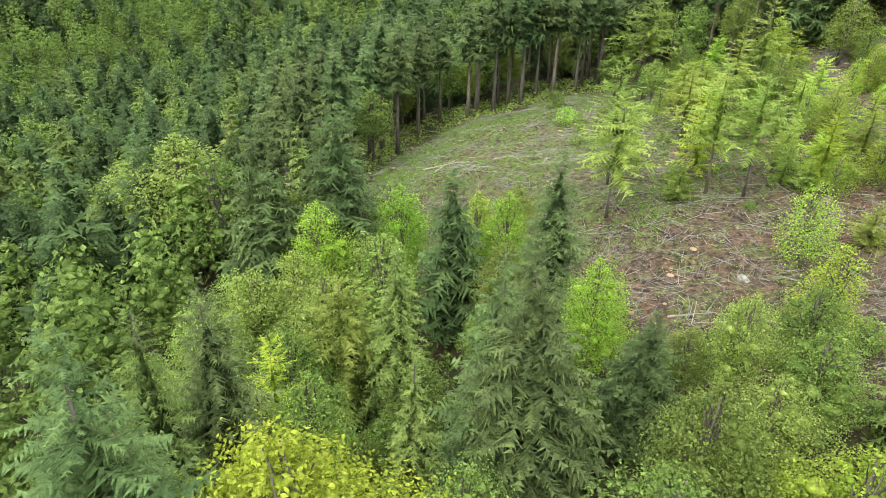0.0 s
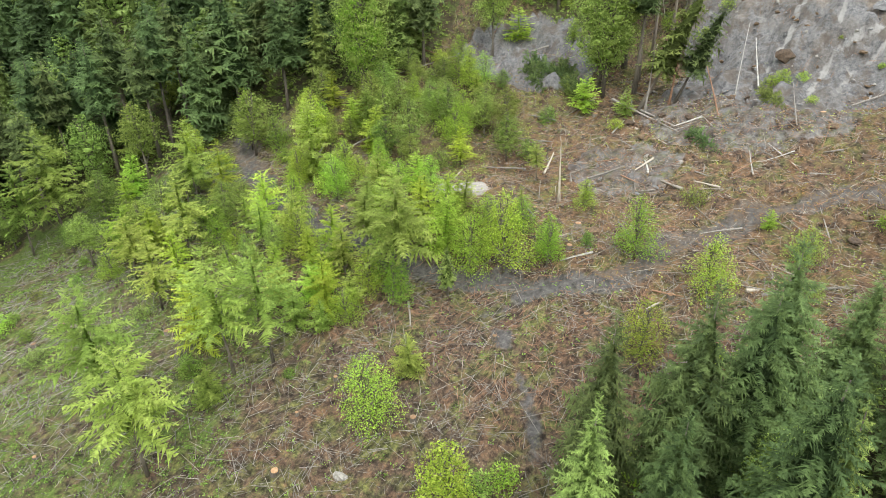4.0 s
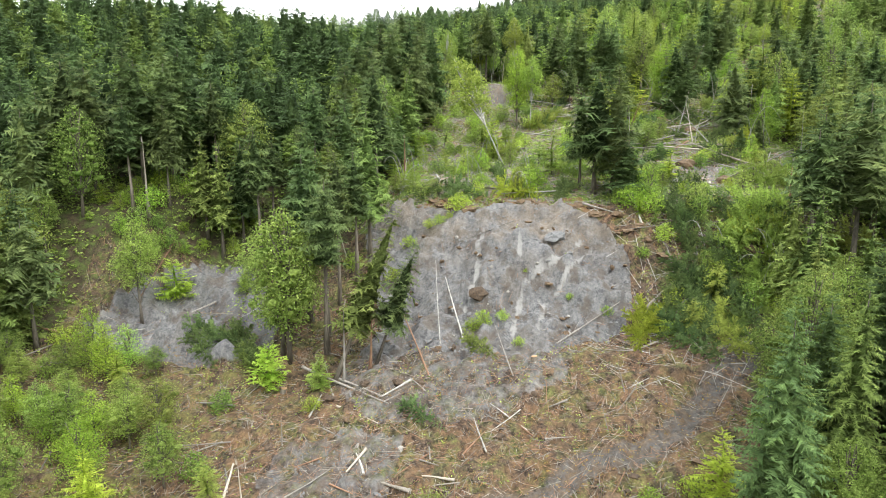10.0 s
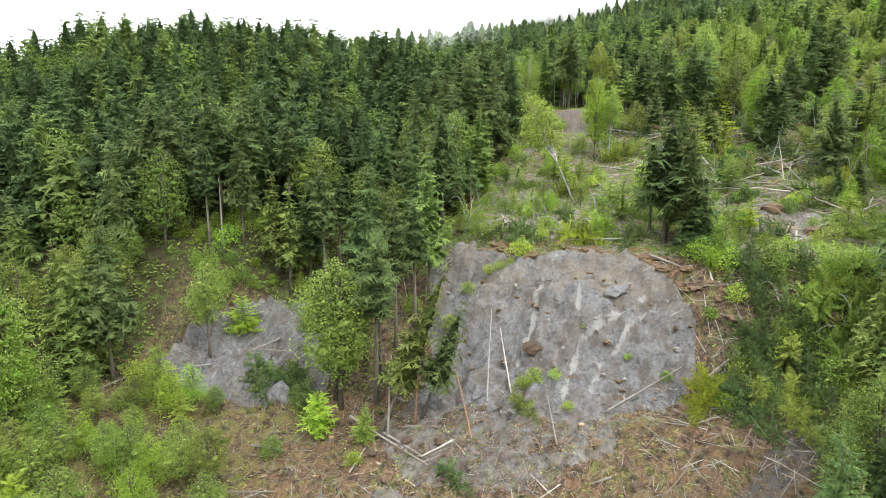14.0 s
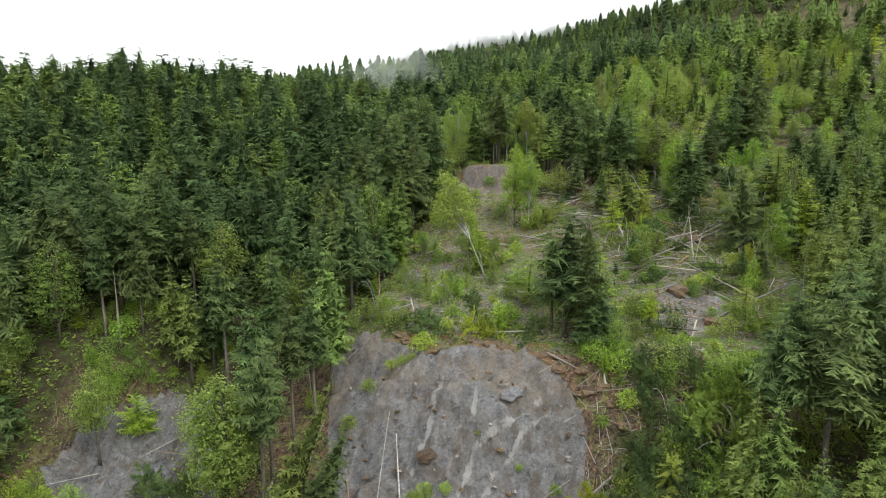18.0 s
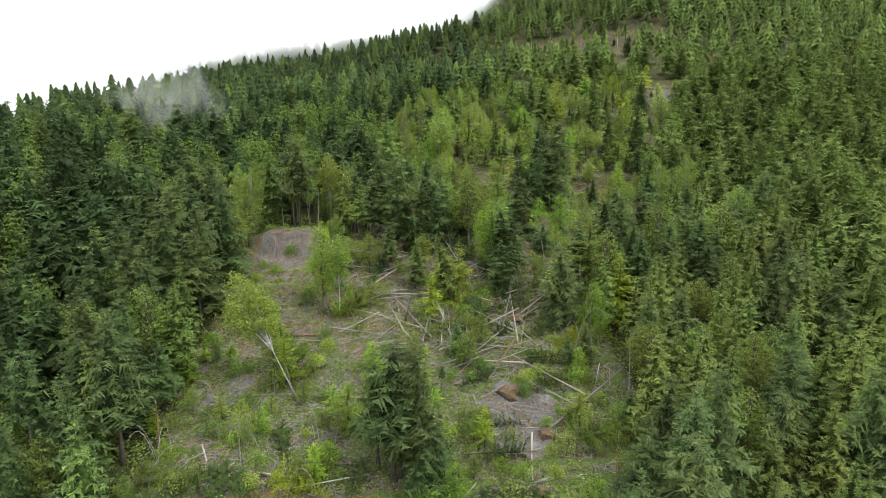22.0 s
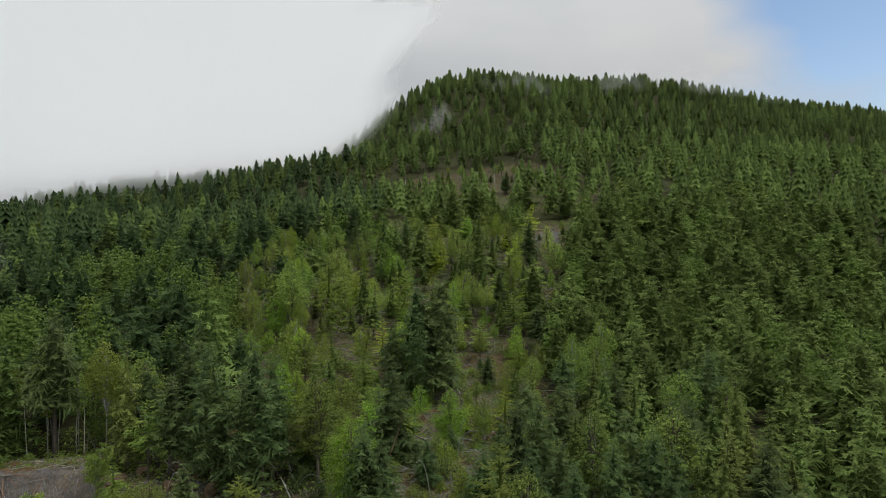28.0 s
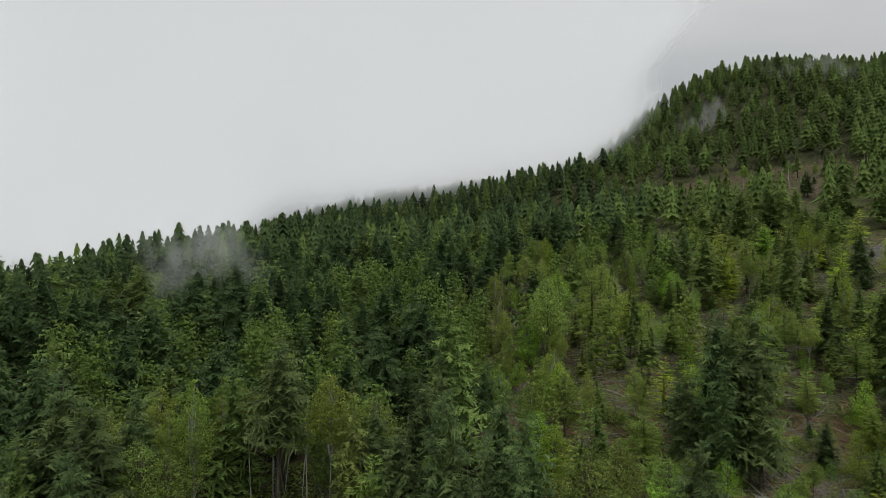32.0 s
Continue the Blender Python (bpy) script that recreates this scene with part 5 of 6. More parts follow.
boulder("rock_slab", 68.8, 65.3, 1.9, 2.4, 0.55, PALE_STONE, "large pale flat rock slab in the clearing")
boulder("rock_slab", 66.9, 68.6, 1.5, 1.9, 0.45, PALE_STONE, "pale flat rock beside the slab")
boulder("boulder", 29.1, 51.8, 0.7, 0.5, 0.35, PALE_STONE, "small white boulder on the slash")
boulder("boulder", 25.9, 44.1, 0.6, 0.5, 0.35, PALE_STONE, "small white boulder on the slash")
boulder("boulder", 119.8, 29, 1.1, 1.7, 0.7, GREY_STONE, "grey marl block stuck in the scarp face", 0.6)
boulder("root_plate", 112, 39.3, 0.8, 1.3, 0.9, SOIL, "dark uprooted stump on the bare marl", 0.2)
boulder("root_plate", 126, 43, 1.3, 1.5, 0.9, CLOD, "dark torn root clump at the broken edge", 0.2)
boulder("root_plate", 139.5, 2, 1.4, 1.2, 1.0, CLOD, "dark uprooted stump on the wet patch", 0.2)
for x, y in ((205, 36), (207, 31), (203, 28), (199, 34), (210, 27), (203, 39), (196, 29), (193, 26), (199, 25), (201, 31), (195, 33), (150, 6), (171, 3), (222, -10), (215, -22), (128, 5), (116, 8), (118, 3)):
    boulder("root_plate", x, y, rr.uniform(0.9, 1.9), rr.uniform(0.9, 1.9), rr.uniform(0.7, 1.3), CLOD, "torn brown root plate and soil heap", 0.25, "torn root plates")
for i in range(26):
    t = rr.random()
    y = 14 + 40 * t
    x = float(np.interp(y, (14, 22, 31, 40, 50, 54), (118.5, 124.5, 127.6, 128.2, 129, 131))) + rr.uniform(-1.6, 0.8)
    boulder("soil_clod", x, y, rr.uniform(0.4, 1.2), rr.uniform(0.4, 1.2), rr.uniform(0.25, 0.5), CLOD, "rust-brown clod of torn topsoil on the crest", 0.5, "clods along the broken edge")
for i in range(300):
    x, y = rr.uniform(76, 122), rr.uniform(16, 60)
    if inside(np.array([x]), np.array([y]), MARL)[0] or inside(np.array([x]), np.array([y]), MARL_SPILL)[0]:
        boulder("marl_stone", x, y, rr.uniform(0.12, 0.5), rr.uniform(0.12, 0.5), rr.uniform(0.1, 0.3), rr.choice((GREY_STONE, PALE_STONE, CLOD)), "loose angular stone on the grey marl", 0.2, "loose stones")


for x, y in ((113.9, 29.7), (116.6, 19.3), (116.5, 21.1), (114.3, 21), (120.1, 20.2), (117.7, 16.3), (122, 33), (112, 23), (108.5, 27)):
    boulder("soil_clod", x, y, rr.uniform(0.25, 0.6), rr.uniform(0.25, 0.6), rr.uniform(0.2, 0.4), CLOD, "rust-brown clod of topsoil slid down the scarp", 0.6, "clods along the broken edge")


def rubble(number):
    """Small angular stones over the bare marl, one mass."""
    r = np.random.RandomState(77)
    x, y = r.uniform(74, 127, number * 4), r.uniform(14, 92, number * 4)
    ok = (inside(x, y, MARL) | inside(x, y, MARL_LEFT) | inside(x, y, MARL_SPILL) | inside(x, y, MARL_TOE)) & (wave(x, y, 6, 78) + r.normal(0, 0.5, x.size) > 0)
    x, y = x[ok][:number], y[ok][:number]
    n = x.size
    s = 0.05 + 0.2 * r.random(n) ** 3
    c = np.stack([x, y, height(x, y) + s * 0.2], 1)
    corner = np.array([[1, 0, -0.3], [-0.5, 0.87, -0.3], [-0.5, -0.87, -0.3], [0.1, 0.1, 0.9]])
    v = (c[:, None] + corner[None] * s[:, None, None] * r.uniform(0.6, 1.4, (n, 4, 3))).reshape(-1, 3)
    b = np.arange(n)[:, None] * 4
    tagged(new("rubble", mesh("rubble", v, np.vstack([b + q for q in ([0, 1, 3], [1, 2, 3], [2, 0, 3])]), GREY_STONE)), "small angular grey stones scattered over the bare marl", "rubble", kind="stuff")


rubble(5000)


def litter(name, number, box, poly, keep, seed, wood, label, long_=(0.4, 1.7), stout=1.0):
    """Slash: thin broken branches lying about, one mass."""
    r = np.random.RandomState(seed)
    x, y = r.uniform(box[0], box[2], number * 4), r.uniform(box[1], box[3], number * 4)
    ok = inside(x, y, poly) & keep(x, y, r)
    x, y = x[ok][:number], y[ok][:number]
    n = x.size
    a = r.uniform(0, 6.283, n) * 0.5 + 2.5 * wave(x, y, 18, 71)
    half = r.uniform(*long_, n) * 0.5
    dx, dy = np.cos(a) * half, np.sin(a) * half
    up = r.uniform(0.02, 0.16, n)
    z0, z1 = height(x - dx, y - dy) + up, height(x + dx, y + dy) + up + r.uniform(0, 0.25, n)
    w = r.uniform(0.012, 0.034, n) * stout
    p0, p1 = np.stack([x - dx, y - dy, z0], 1), np.stack([x + dx, y + dy, z1], 1)
    side = np.stack([-np.sin(a), np.cos(a), 0 * a], 1) * w[:, None]
    top = np.stack([0 * a, 0 * a, w * 1.6], 1)
    v = np.stack([p0 - side, p0 + side, p0 + top, p1 - side * 0.5, p1 + side * 0.5, p1 + top * 0.5], 1).reshape(-1, 3)
    b = np.arange(n)[:, None] * 6
    f = np.vstack([b + q for q in ([0, 3, 5], [0, 5, 2], [1, 2, 5], [1, 5, 4], [0, 2, 1], [3, 4, 5])])
    tagged(new(name, mesh(name, v, f, wood)), label, "branches", kind="stuff")


def off_track(x, y, r):
    return (np.minimum(off_line(x, y, TRACK), off_line(x, y, TRACK_DOWN)) > 1.6 * r.random(x.size)) & ~(inside(x, y, MARL) & (r.random(x.size) < 0.93)) & ~(inside(x, y, MARL_LEFT) & (r.random(x.size) < 0.8))


litter("slash", 10500, (-12, 8, 112, 125), OPEN, lambda x, y, r: off_track(x, y, r) & (r.random(x.size) < np.where(x < 15, 0.3, 1.0)), 81, GREY_WOOD, "grey broken branches strewn over the felled slope")
litter("brush", 13000, (40, 8, 126, 100), OPEN, off_track, 82, RED_WOOD, "brown and reddish broken wood strewn over the slide")
litter("pale_sticks", 2200, (0, 0, 205, 110), OPEN, off_track, 83, BARE_WOOD, "pale splintered sticks strewn over the slide", (0.6, 3.2))
litter("splinters", 2600, (58, 8, 108, 70), OPEN, off_track, 85, BARE_WOOD, "short pale splintered wood strewn over the debris", (0.3, 1.3), 0.8)
litter("tangled_branches", 15000, (124, -30, 262, 60), OPEN, lambda x, y, r: x > 126, 84, GREY_WOOD, "tangle of broken branches above the scarp", (1.0, 4.5), 1.9)
litter("torn_wood", 5000, (128, -40, 250, 60), OPEN, lambda x, y, r: x > 128, 86, RED_WOOD, "reddish torn wood and bark strewn over the upper slide", (0.6, 3.0), 2.2)
litter("branch_tangle", 6000, (204, -110, 345, 40), LOOSE, lambda x, y, r: x > 204, 88, GREY_WOOD, "tangle of broken branches on the loose upper slope", (1.0, 5.0), 2.2)
litter("rusty_brush", 3000, (204, -110, 345, 40), LOOSE, lambda x, y, r: wave(x, y, 20, 72) > 0, 89, RED_WOOD, "reddish torn wood on the loose upper slope", (0.8, 3.5), 2.4)
litter("long_slash", 3600, (-12, 20, 70, 125), OPEN, lambda x, y, r: off_track(x, y, r) & (wave(x, y, 11, 73) + r.normal(0, 0.4, x.size) > 0), 98, GREY_WOOD, "grey felled branches and poles strewn over the clearing", (1.0, 3.6), 1.2)
litter("bleached_sticks", 1800, (128, -40, 250, 60), OPEN, lambda x, y, r: x > 128, 87, BARE_WOOD, "bleached broken stems strewn over the upper slide", (1.5, 6.0), 1.8)


def herbs(name, number, box, wanted, seed, leaf, size, high, label):
    """Low green growth: tufts of small leaves, one mass."""
    r = np.random.RandomState(seed)
    x, y = r.uniform(box[0], box[2], number * 5), r.uniform(box[1], box[3], number * 5)
    ok = wanted(x, y, r)
    x, y = x[ok][:number], y[ok][:number]
    n = x.size
    z = height(x, y)
    k = 7
    cx = np.repeat(x, k) + r.normal(0, size * 1.3, n * k)
    cy = np.repeat(y, k) + r.normal(0, size * 1.3, n * k)
    cz = np.repeat(z, k) + np.abs(r.normal(0, 1, n * k)) * np.repeat(r.uniform(0.2, 1, n) * high, k)
    d = r.normal(size=(n * k, 3))
    d[:, 2] = np.abs(d[:, 2]) * 0.4
    d /= np.linalg.norm(d, axis=1)[:, None]
    s = (size * r.uniform(0.5, 1.3, n * k))[:, None]
    c = np.stack([cx, cy, cz], 1)
    w = np.cross(d, r.normal(size=(n * k, 3)))
    w /= np.linalg.norm(w, axis=1)[:, None]
    v = np.stack([c - d * s, c + w * s * 0.5, c + d * s, c - w * s * 0.5], 1).reshape(-1, 3)
    b = np.arange(n * k)[:, None] * 4
    tagged(new(name, mesh(name, v, np.vstack([b + [0, 1, 2], b + [0, 2, 3]]), leaf, np.repeat(r.random(n * k), 4))), label, "undergrowth", kind="stuff")


def meadow(x, y, r):
    return inside(x, y, OPEN) & (r.random(x.size) < np.where(y - 0.9 * x > 40, 0.85, 0.16)) & (x < 60) & (wave(x, y, 14, 55) > -0.5 + r.normal(0, 0.4, x.size))


def regrowth(x, y, r):
    on = inside(x, y, OPEN) & (x > 56) & (np.minimum(off_line(x, y, TRACK), 99) > 2.5)
    bare = inside(x, y, MARL) | inside(x, y, MARL_LEFT) | inside(x, y, MARL_SPILL) | inside(x, y, MARL_UP) | inside(x, y, SCAR)
    chance = np.where((x > 126) | ((x > 104) & (y < 17)), 0.9, np.where(y > 66, 0.8, 0.12)) * np.where(bare, 0.03, 1) * smooth(-0.9, 0.4, wave(x, y, 9, 57))
    return on & (r.random(x.size) < chance)


def wood_edge(x, y, r):
    return ~inside(x, y, OPEN) & (off_line(x, y, OPEN + OPEN[:1]) < 15) & (r.random(x.size) < 0.7)


herbs("meadow_plants", 8000, (-14, 40, 60, 124), meadow, 91, HERB, 0.13, 0.2, "low green meadow plants in the felled clearing")
herbs("ferns", 9000, (56, -32, 260, 112), regrowth, 95, LEAF, 0.14, 0.5, "dark green ferns and low bushes on the slide")
herbs("regrowth", 15000, (56, -32, 260, 112), regrowth, 92, HERB, 0.11, 0.4, "yellow-green low regrowth and ferns on the slide")
herbs("low_bushes", 11000, (124, -32, 262, 60), lambda x, y, r: regrowth(x, y, r) & (x > 126), 96, LARCH, 0.15, 0.9, "yellow-green bushes and saplings over the upper slide")
herbs("forest_undergrowth", 15000, (-25, -40, 240, 140), wood_edge, 93, LEAF, 0.3, 0.6, "green bushes along the forest edge")
herbs("dying_brush", 5000, (60, -12, 130, 80), lambda x, y, r: inside(x, y, OPEN) & ~inside(x, y, MARL) & (r.random(x.size) < 0.5), 94, DRY, 0.085, 0.15, "browning fir twigs on the debris")

# bushes along the edges and over the slide
for i in range(150):
    while True:
        x, y = rr.uniform(20, 215), rr.uniform(-20, 118)
        o = inside(np.array([x]), np.array([y]), OPEN)[0]
        e = off_line(np.array([x]), np.array([y]), OPEN + OPEN[:1])[0]
        t = off_line(np.array([x]), np.array([y]), TRACK)[0]
        bare = inside(np.array([x]), np.array([y]), MARL)[0] or inside(np.array([x]), np.array([y]), MARL_SPILL)[0] or inside(np.array([x]), np.array([y]), MARL_LEFT)[0]
        if o and not bare and t > 3.5 and (x > 126 or e < 9 or y > 66 or (x > 104 and y < 17) or rr.random() < 0.12):
            break
    plant("shrub", x, y, rr.uniform(1.2, 3.4))

# more young trees: behind the track, and up the slide between the fallen timber
for i in range(58):
    while True:
        x, y = rr.uniform(34, 84), rr.uniform(62, 122)
        if inside(np.array([x]), np.array([y]), OPEN)[0] and off_line(np.array([x]), np.array([y]), TRACK)[0] > 3.5 and off_line(np.array([x]), np.array([y]), [(67, 69), (70, 62)])[0] > 5 and not inside(np.array([x]), np.array([y]), MARL_LEFT)[0] and clear_of([x], [y], 2.2)[0]:
            break
    plant(rr.choice(("larch_tree", "young_broadleaf_tree", "young_broadleaf_tree", "broadleaf_tree")), x, y, rr.uniform(4, 9))
for i in range(58):
    while True:
        x, y = 129 + 82 * rr.random() ** 0.75, rr.uniform(-30, 58)
        a, b = np.array([x]), np.array([y])
        if inside(a, b, OPEN)[0] and not (inside(a, b, MARL_UP)[0] or inside(a, b, MARL_SIDE)[0] or inside(a, b, SCAR)[0]) and clear_of([x], [y], 1.8)[0] and not (166 < x < 208 and -18 < y < 12 and rr.random() < 0.8) and not (160 < x < 214 and 17 < y < 58 and rr.random() < 0.85):
            break
    up = (x - 129) / 80
    plant(rr.choice(("larch_tree", "larch_tree", "young_broadleaf_tree", "birch_tree", "broadleaf_tree", "fir_tree")), x, y, rr.uniform(3, 6) + up * rr.uniform(1, 9), rr.uniform(0, 14) * (rr.random() < 0.5), rr.uniform(0, 360))
for i in range(34):
    while True:
        x, y = rr.uniform(41, 66), rr.uniform(49, 92)
        if off_line(np.array([x]), np.array([y]), TRACK)[0] > 2.8 and off_line(np.array([x]), np.array([y]), TRACK_DOWN)[0] > 2.5 and clear_of([x], [y], 2.0)[0] and (x > 55 or y > 62):
            break
    plant(rr.choice(("larch_tree", "young_broadleaf_tree", "young_broadleaf_tree")), x, y, rr.uniform(3.5, 8.5))


# pale saplings and torn branches thrown down beside the scarp
litter("thrown_branches", 300, (96, -6, 130, 26), OPEN, lambda x, y, r: ~inside(x, y, MARL), 99, PALE_BARK, "pale thin branches and stems thrown down beside the scarp", (1.5, 6.0), 1.4)
# tufts and small bushes clinging to the scarp
for x, y, tall in ((124, 47.1, 1.6), (124.6, 45.6, 1.3), (123.4, 48.4, 1.5), (106.9, 37.9, 2.2), (108.2, 35.5, 1.5), (106, 39.2, 1.8), (112.5, 26.8, 0.9), (115, 33, 0.6), (117.5, 17, 1.6), (110.5, 22, 1.4), (120.5, 51, 2), (116, 52.5, 2.2), (103, 33, 1.2)):
    plant("shrub", x, y, tall, which=0)


# trees and bushes closing in over the upper slide
def fill(number, box, gap, kinds, low, high, poly, avoid=()):
    made = 0
    for i in range(number * 6):
        x, y = rr.uniform(box[0], box[2]), rr.uniform(box[1], box[3])
        a, b = np.array([x]), np.array([y])
        if made < number and inside(a, b, poly)[0] and not any(inside(a, b, q)[0] for q in avoid) and clear_of([x], [y], gap)[0]:
            plant(rr.choice(kinds), x, y, rr.uniform(low, high), rr.uniform(3, 24) * (rr.random() < 0.4), rr.uniform(0, 360))
            made += 1


BARE_SPOTS = (MARL_UP, MARL_SIDE, SCAR, SOIL_HEAP, MARL, SCAR_RIGHT)
fill(24, (196, -42, 247, 0), 3.2, ("fir_tree", "larch_tree", "broadleaf_tree", "young_broadleaf_tree", "birch_tree"), 3.5, 9, OPEN, BARE_SPOTS)
fill(110, (130, -40, 245, 58), 1.3, ("shrub",), 1.2, 3.2, OPEN, BARE_SPOTS)
fill(13, (262, -92, 350, -44), 4, ("fir_tree", "larch_tree", "broadleaf_tree"), 4, 9, SCAR_OPEN, BARE_SPOTS)
fill(34, (405, -134, 494, -27), 5, ("fir_tree", "spruce_tree", "birch_tree"), 6, 13, UPPER)
fill(30, (104, -2, 128, 22), 1.4, ("shrub", "shrub", "larch_tree"), 1.5, 4.0, [(104, 18), (112, 12), (120, 14), (126, 22), (128, 12), (120, -2), (108, 2)])
fill(34, (110, 76, 128, 102), 1.6, ("shrub", "shrub", "young_broadleaf_tree"), 1.5, 4.2, [(112, 92), (118, 80), (127, 78), (128, 98), (114, 101)])
for i in range(40):
    x, y = rr.uniform(200, 244), rr.uniform(-40, -10)
    if inside(np.array([x]), np.array([y]), OPEN)[0]:
        a = rr.uniform(0, 6.28)
        k = rr.uniform(4, 9)
        log(x, y, x + math.cos(a) * k, y + math.sin(a) * k, rr.uniform(0.1, 0.2), rr.choice((GREY_WOOD, PALE_BARK, RED_WOOD)), GREY, 0.2, rr.uniform(0, 1.6), branches=2)
for i in range(26):
    x, y = rr.uniform(408, 490), rr.uniform(-128, -36)
    if inside(np.array([x]), np.array([y]), UPPER)[0]:
        snag(x, y, rr.uniform(7, 13), 0.2, rr.choice((GREY_WOOD, PALE_BARK)), "bare grey stem standing in the upper clearing", rr.uniform(0, 12), rr.uniform(0, 360))

# the loose upper slope: mixed thin wood, much of it knocked askew
GAPS = ((290, 24, 9), (334, 26, 8), (256, -1, 6), (218, -24, 9), (200, -10, 9), (300, -62, 8), (318, -72, 8))
px, py = scatter((204, -70, 346, 36), 5.8, 17)
ok = inside(px, py, LOOSE) & clear_of(px, py, 2.6)
for x, y in zip(px[ok].tolist(), py[ok].tolist()):
    if rr.random() < 0.12 or any(math.hypot(x - a, y - b) < c for a, b, c in GAPS):
        continue
    left = y > 8 + 0.05 * (x - 206)
    kind = rr.choice(("broadleaf_tree", "broadleaf_tree", "birch_tree", "birch_tree", "spruce_tree", "lime_tree") if left else ("larch_tree", "larch_tree", "birch_tree", "broadleaf_tree", "spruce_tree", "young_broadleaf_tree", "spruce_tree"))
    plant(kind, x, y, rr.uniform(7, 14), rr.uniform(4, 22) * (rr.random() < 0.35), rr.uniform(0, 360))
fill(60, (204, -60, 300, 32), 1.6, ("shrub",), 1.4, 3.4, LOOSE)
for i in range(46):
    x, y = rr.uniform(206, 300), rr.uniform(-50, 28)
    if inside(np.array([x]), np.array([y]), LOOSE)[0]:
        a, k = rr.uniform(0, 6.28), rr.uniform(5, 12)
        log(x, y, x + math.cos(a) * k, y + math.sin(a) * k, rr.uniform(0.1, 0.2), rr.choice((GREY_WOOD, PALE_BARK, RED_WOOD, BARE_WOOD)), "broken trunk lying on the loose upper slope", 0.2, rr.uniform(0, 2.4), branches=1)

# dead stems standing where the wood has died back
for i in range(34):
    snag(rr.gauss(296, 9), rr.gauss(27, 8), rr.uniform(8, 14), rr.uniform(0.09, 0.16), rr.choice((GREY_WOOD, RED_WOOD, GREY_WOOD)), "dead brown stem in a dying patch of wood", rr.uniform(0, 14), rr.uniform(0, 360))
for i in range(30):
    x, y = rr.uniform(206, 224), rr.uniform(16, 60)
    snag(x, y, rr.uniform(8, 15), rr.uniform(0.09, 0.15), rr.choice((PALE_BARK, GREY_WOOD, BARE_WOOD)), "slender bare trunk at the torn forest edge", rr.uniform(0, 24), rr.uniform(120, 260))

# broken timber piled over the upper slide
for i in range(60):
    x, y = rr.uniform(162, 206), rr.uniform(-16, 30)
    if inside(np.array([x]), np.array([y]), OPEN)[0]:
        a = rr.gauss(2.4, 0.7)
        k = rr.uniform(5, 13)
        log(x, y, x + math.cos(a) * k, y + math.sin(a) * k, rr.uniform(0.08, 0.19), rr.choice((GREY_WOOD, PALE_BARK, BARE_WOOD, RED_WOOD)), "broken trunk thrown across the upper slide", 0.2, rr.uniform(0.2, 2.6), branches=3)
for i in range(20):
    fell("thrown_fir", rr.uniform(168, 206), rr.uniform(-14, 12), rr.uniform(8, 14), rr.uniform(90, 300), "fallen fir with broken green boughs on the upper slide")
for i in range(24):
    bent(rr.uniform(160, 204), rr.uniform(-12, 30), rr.uniform(3, 7), rr.uniform(3, 8), rr.uniform(0, 360))

# the great tangle of long trunks in the middle of the upper slide
for i in range(36):
    x, y = rr.gauss(174, 13), rr.gauss(7, 11)
    a = rr.choice((rr.gauss(2.3, 0.25), rr.gauss(2.3, 0.25), rr.gauss(0.7, 0.5), rr.uniform(0, 6.28)))
    k = rr.uniform(7, 15)
    if inside(np.array([x]), np.array([y]), OPEN)[0]:
        log(x - math.cos(a) * k / 2, y - math.sin(a) * k / 2, x + math.cos(a) * k / 2, y + math.sin(a) * k / 2, rr.uniform(0.09, 0.19), rr.choice((GREY_WOOD, GREY_WOOD, PALE_BARK, BARE_WOOD)), "long thin trunk in the tangle of thrown timber", rr.uniform(0.3, 1.2), rr.uniform(0.8, 3.4), branches=2, name="thrown_trunk")

# thin broken timber and torn clods over the debris below the scarp
for i in range(110):
    x, y = rr.uniform(60, 106), rr.uniform(12, 66)
    if inside(np.array([x]), np.array([y]), OPEN)[0] and off_line(np.array([x]), np.array([y]), TRACK)[0] > 2.5 and not inside(np.array([x]), np.array([y]), MARL)[0]:
        a = rr.uniform(0, 6.28)
        k = rr.uniform(1.6, 5.5)
        log(x, y, x + math.cos(a) * k, y + math.sin(a) * k, rr.uniform(0.04, 0.11), rr.choice((GREY_WOOD, RED_WOOD, GREY_WOOD, BARK)), "thin broken stem lying in the slide debris", 0.1, rr.uniform(0.1, 0.8), branches=1, name="broken_stem")
for i in range(70):
    x, y = rr.uniform(64, 104), rr.uniform(12, 70)
    if inside(np.array([x]), np.array([y]), OPEN)[0] and off_line(np.array([x]), np.array([y]), TRACK)[0] > 2.5:
        boulder("soil_clod", x, y, rr.uniform(0.25, 0.8), rr.uniform(0.25, 0.8), rr.uniform(0.15, 0.4), rr.choice((CLOD, SOIL, SOIL)), "dark clod of torn earth in the slide debris", 0.3, "clods in the debris")


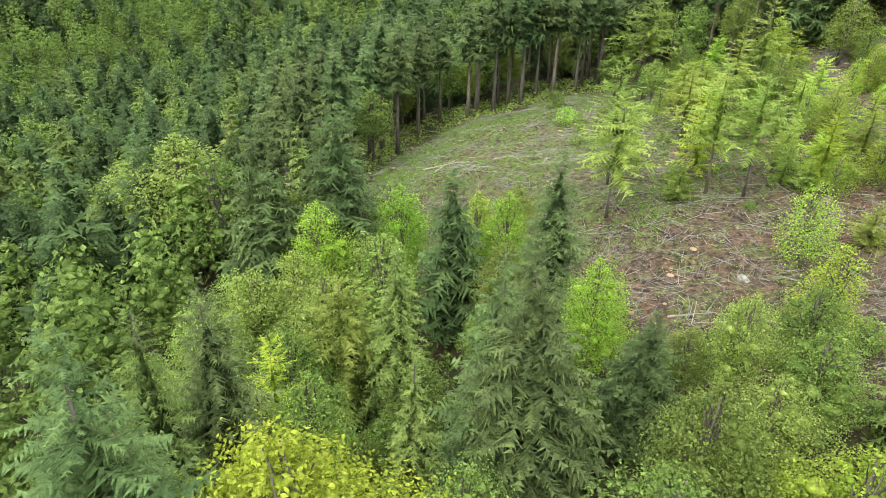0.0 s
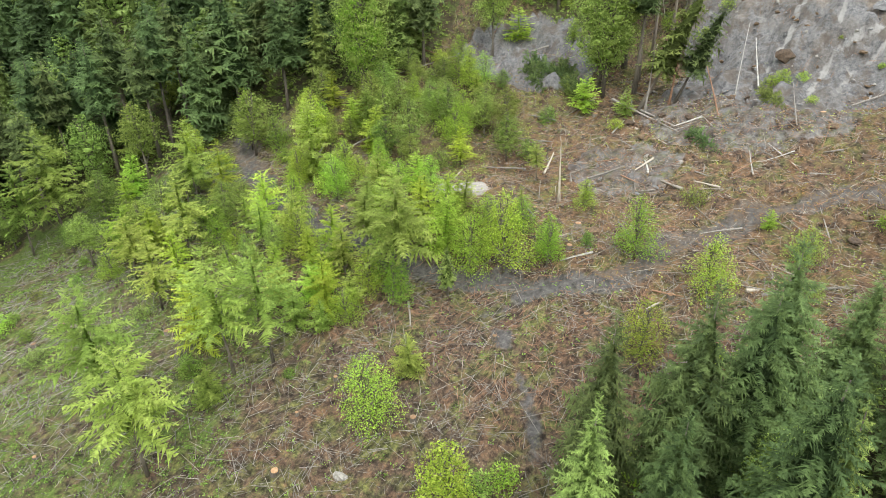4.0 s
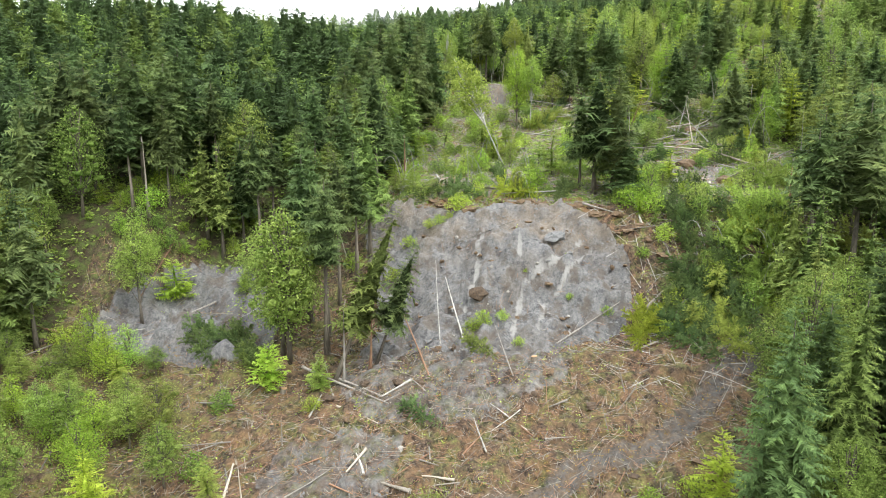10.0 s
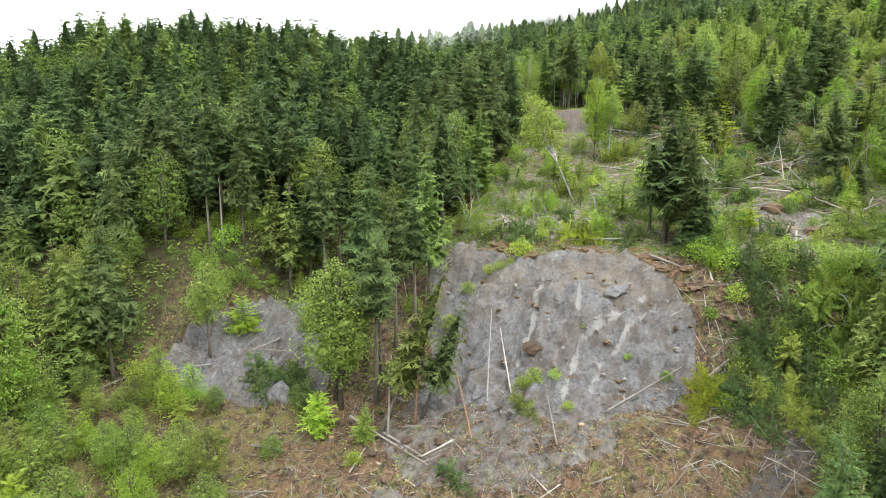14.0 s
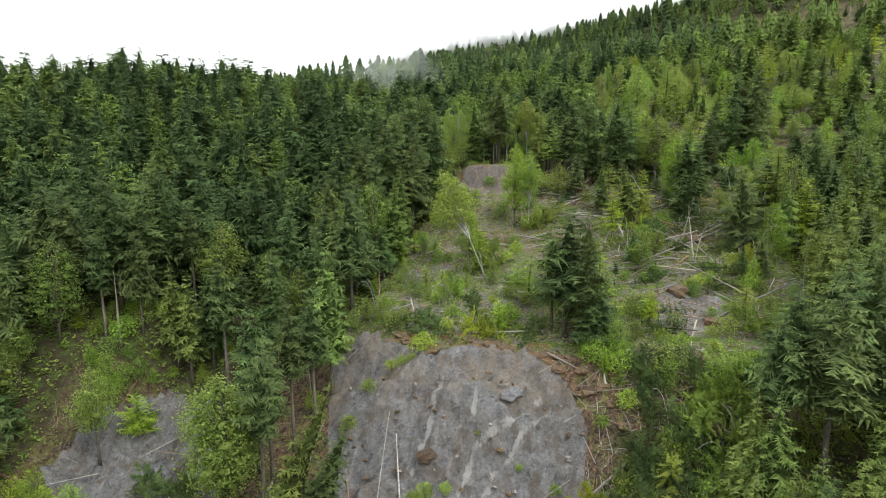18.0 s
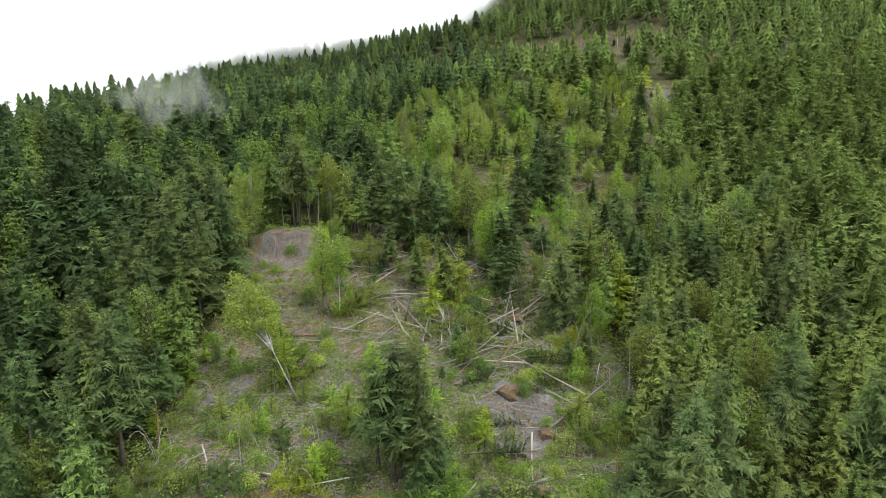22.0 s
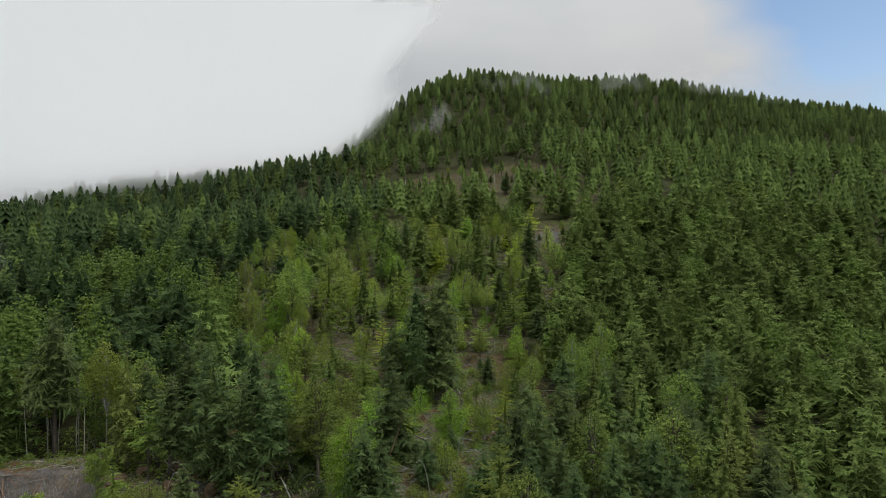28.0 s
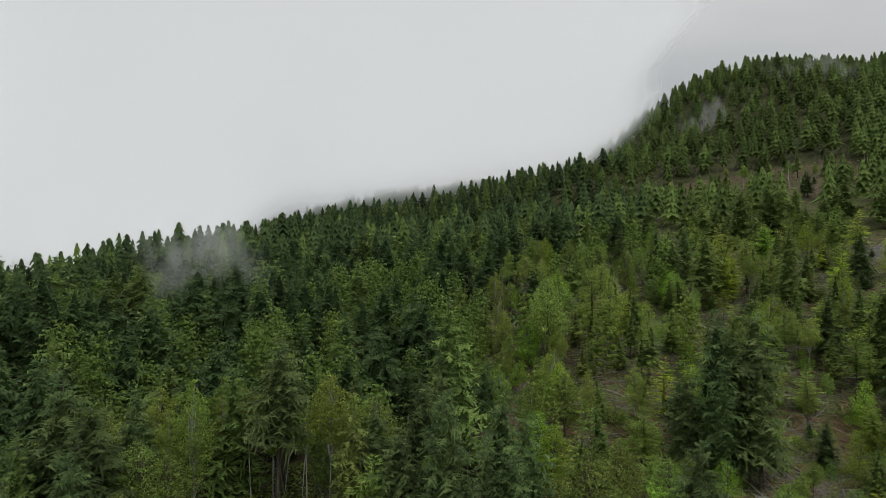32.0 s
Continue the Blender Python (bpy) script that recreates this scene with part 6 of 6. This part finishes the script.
# ---- cloud and mist hanging on the mountain ----
def vapour(name, thick, scale, wild):
    m, n, l, b = node_material(name)
    a = n.new("ShaderNodeAttribute")
    a.attribute_name = "dense"
    k = grain(n, l, scale, 3, 0.45)
    shape = n.new("ShaderNodeMath")
    shape.operation = "MULTIPLY_ADD"
    shape.inputs[1].default_value, shape.inputs[2].default_value = wild, -wild / 2
    l.new(k, shape.inputs[0])
    s = n.new("ShaderNodeMath")
    l.new(a.outputs["Fac"], s.inputs[0])
    l.new(shape.outputs["Value"], s.inputs[1])
    r = n.new("ShaderNodeMapRange")
    r.interpolation_type = "SMOOTHSTEP"
    r.inputs["From Min"].default_value, r.inputs["From Max"].default_value, r.inputs["To Max"].default_value = 0.05, 1.1, thick
    l.new(s.outputs["Value"], r.inputs["Value"])
    edge_ = n.new("ShaderNodeMath")
    edge_.operation = "MULTIPLY"
    cut = n.new("ShaderNodeMapRange")
    cut.inputs["From Max"].default_value = 0.6
    l.new(a.outputs["Fac"], cut.inputs["Value"])
    l.new(r.outputs["Result"], edge_.inputs[0])
    l.new(cut.outputs["Result"], edge_.inputs[1])
    white = n.new("ShaderNodeBsdfDiffuse")
    white.inputs["Color"].default_value = (0.985, 0.988, 0.99, 1)
    # a thick cloud is lit through from above, whichever way its edge faces
    up = n.new("ShaderNodeCombineXYZ")
    up.inputs["Z"].default_value = 1
    l.new(up.outputs["Vector"], white.inputs["Normal"])
    glow = n.new("ShaderNodeBsdfTranslucent")
    glow.inputs["Color"].default_value = (0.985, 0.988, 0.99, 1)
    down = n.new("ShaderNodeCombineXYZ")
    down.inputs["Z"].default_value = -1
    l.new(down.outputs["Vector"], glow.inputs["Normal"])
    body = n.new("ShaderNodeAddShader")
    l.new(white.outputs["BSDF"], body.inputs[0])
    l.new(glow.outputs["BSDF"], body.inputs[1])
    clear = n.new("ShaderNodeBsdfTransparent")
    both = n.new("ShaderNodeMixShader")
    l.new(edge_.outputs["Value"], both.inputs["Fac"])
    l.new(clear.outputs["BSDF"], both.inputs[1])
    l.new(body.outputs["Shader"], both.inputs[2])
    l.new(both.outputs["Shader"], n["Material Output"].inputs["Surface"])
    return m


CLOUD = vapour("cloud_vapour", 0.96, 0.012, 0.4)
VEIL = vapour("veil_vapour", 0.12, 0.04, 0.5)


def bank(name, x0, y0, x1, y1, low, high, material, label, right=0.12, left=0.12, soft=40.0, lump=5.0):
    """A sheet of vapour along a line of the plan; low and high: metres over the ground there. Patches thin out all round; a bank is soft below and runs up into the sky."""
    u, w = np.meshgrid(np.linspace(0, 1, 70), np.linspace(0, 1, 40) ** 2)
    u, w = u.ravel(), w.ravel()
    long_ = math.hypot(x1 - x0, y1 - y0)
    x = x0 + (x1 - x0) * u + (y1 - y0) / long_ * 8 * np.sin(u * 9)
    y = y0 + (y1 - y0) * u - (x1 - x0) / long_ * 8 * np.sin(u * 9)
    z = height(x0 + (x1 - x0) * u, y) + low + (high - low) * w + lump * np.sin(u * 13) + 0.5 * lump * np.sin(u * 41)
    if material is VEIL:
        d = smooth(1, 0.05, np.hypot(u * 2 - 1, (w - 0.45) * 2))
    else:
        v = u + 0.02 * np.sin(w * 31) + 0.012 * np.sin(w * 67)
        d = smooth(0, left, v) * smooth(1, 1 - right, v) * smooth(0, soft, (high - low) * w) * smooth(1, 0.6, w)
    j = (np.arange(39)[:, None] * 70 + np.arange(69)[None]).ravel()
    me = mesh(name, np.stack([x, y, z], 1), np.stack([j, j + 1, j + 71, j + 70], 1), material, flat=False)
    me.attributes.new("dense", "FLOAT", "POINT").data.foreach_set("value", d.astype(np.float32))
    ob = new(name, me)
    ob.visible_shadow = False
    return tagged(ob, label, "cloud", kind="stuff")


bank("cloud_bank", 535, 900, 625, -98, -10, 620, CLOUD, "low white cloud rolling over the wooded ridge", 0.07, 0.05, 55)
MIST = "thin mist drifting over the wooded slope"
for x0, y0, x1, y1, low, high in ((640, -120, 625, -215, -4, 30), (600, -60, 590, -115, -5, 34), (640, -225, 630, -300, 4, 40), (650, -280, 625, -460, 8, 46), (278, 128, 300, 84, 4, 36), (335, 165, 352, 120, 2, 34), (-75, 270, -15, 285, 0, 42), (-15, 222, 40, 218, 2, 30)):
    bank("mist_patch", x0, y0, x1, y1, low, high, VEIL, MIST)

for models in MODELS.values():
    for base, tall in models:
        for o in (*base.children, base):
            bpy.data.objects.remove(o)
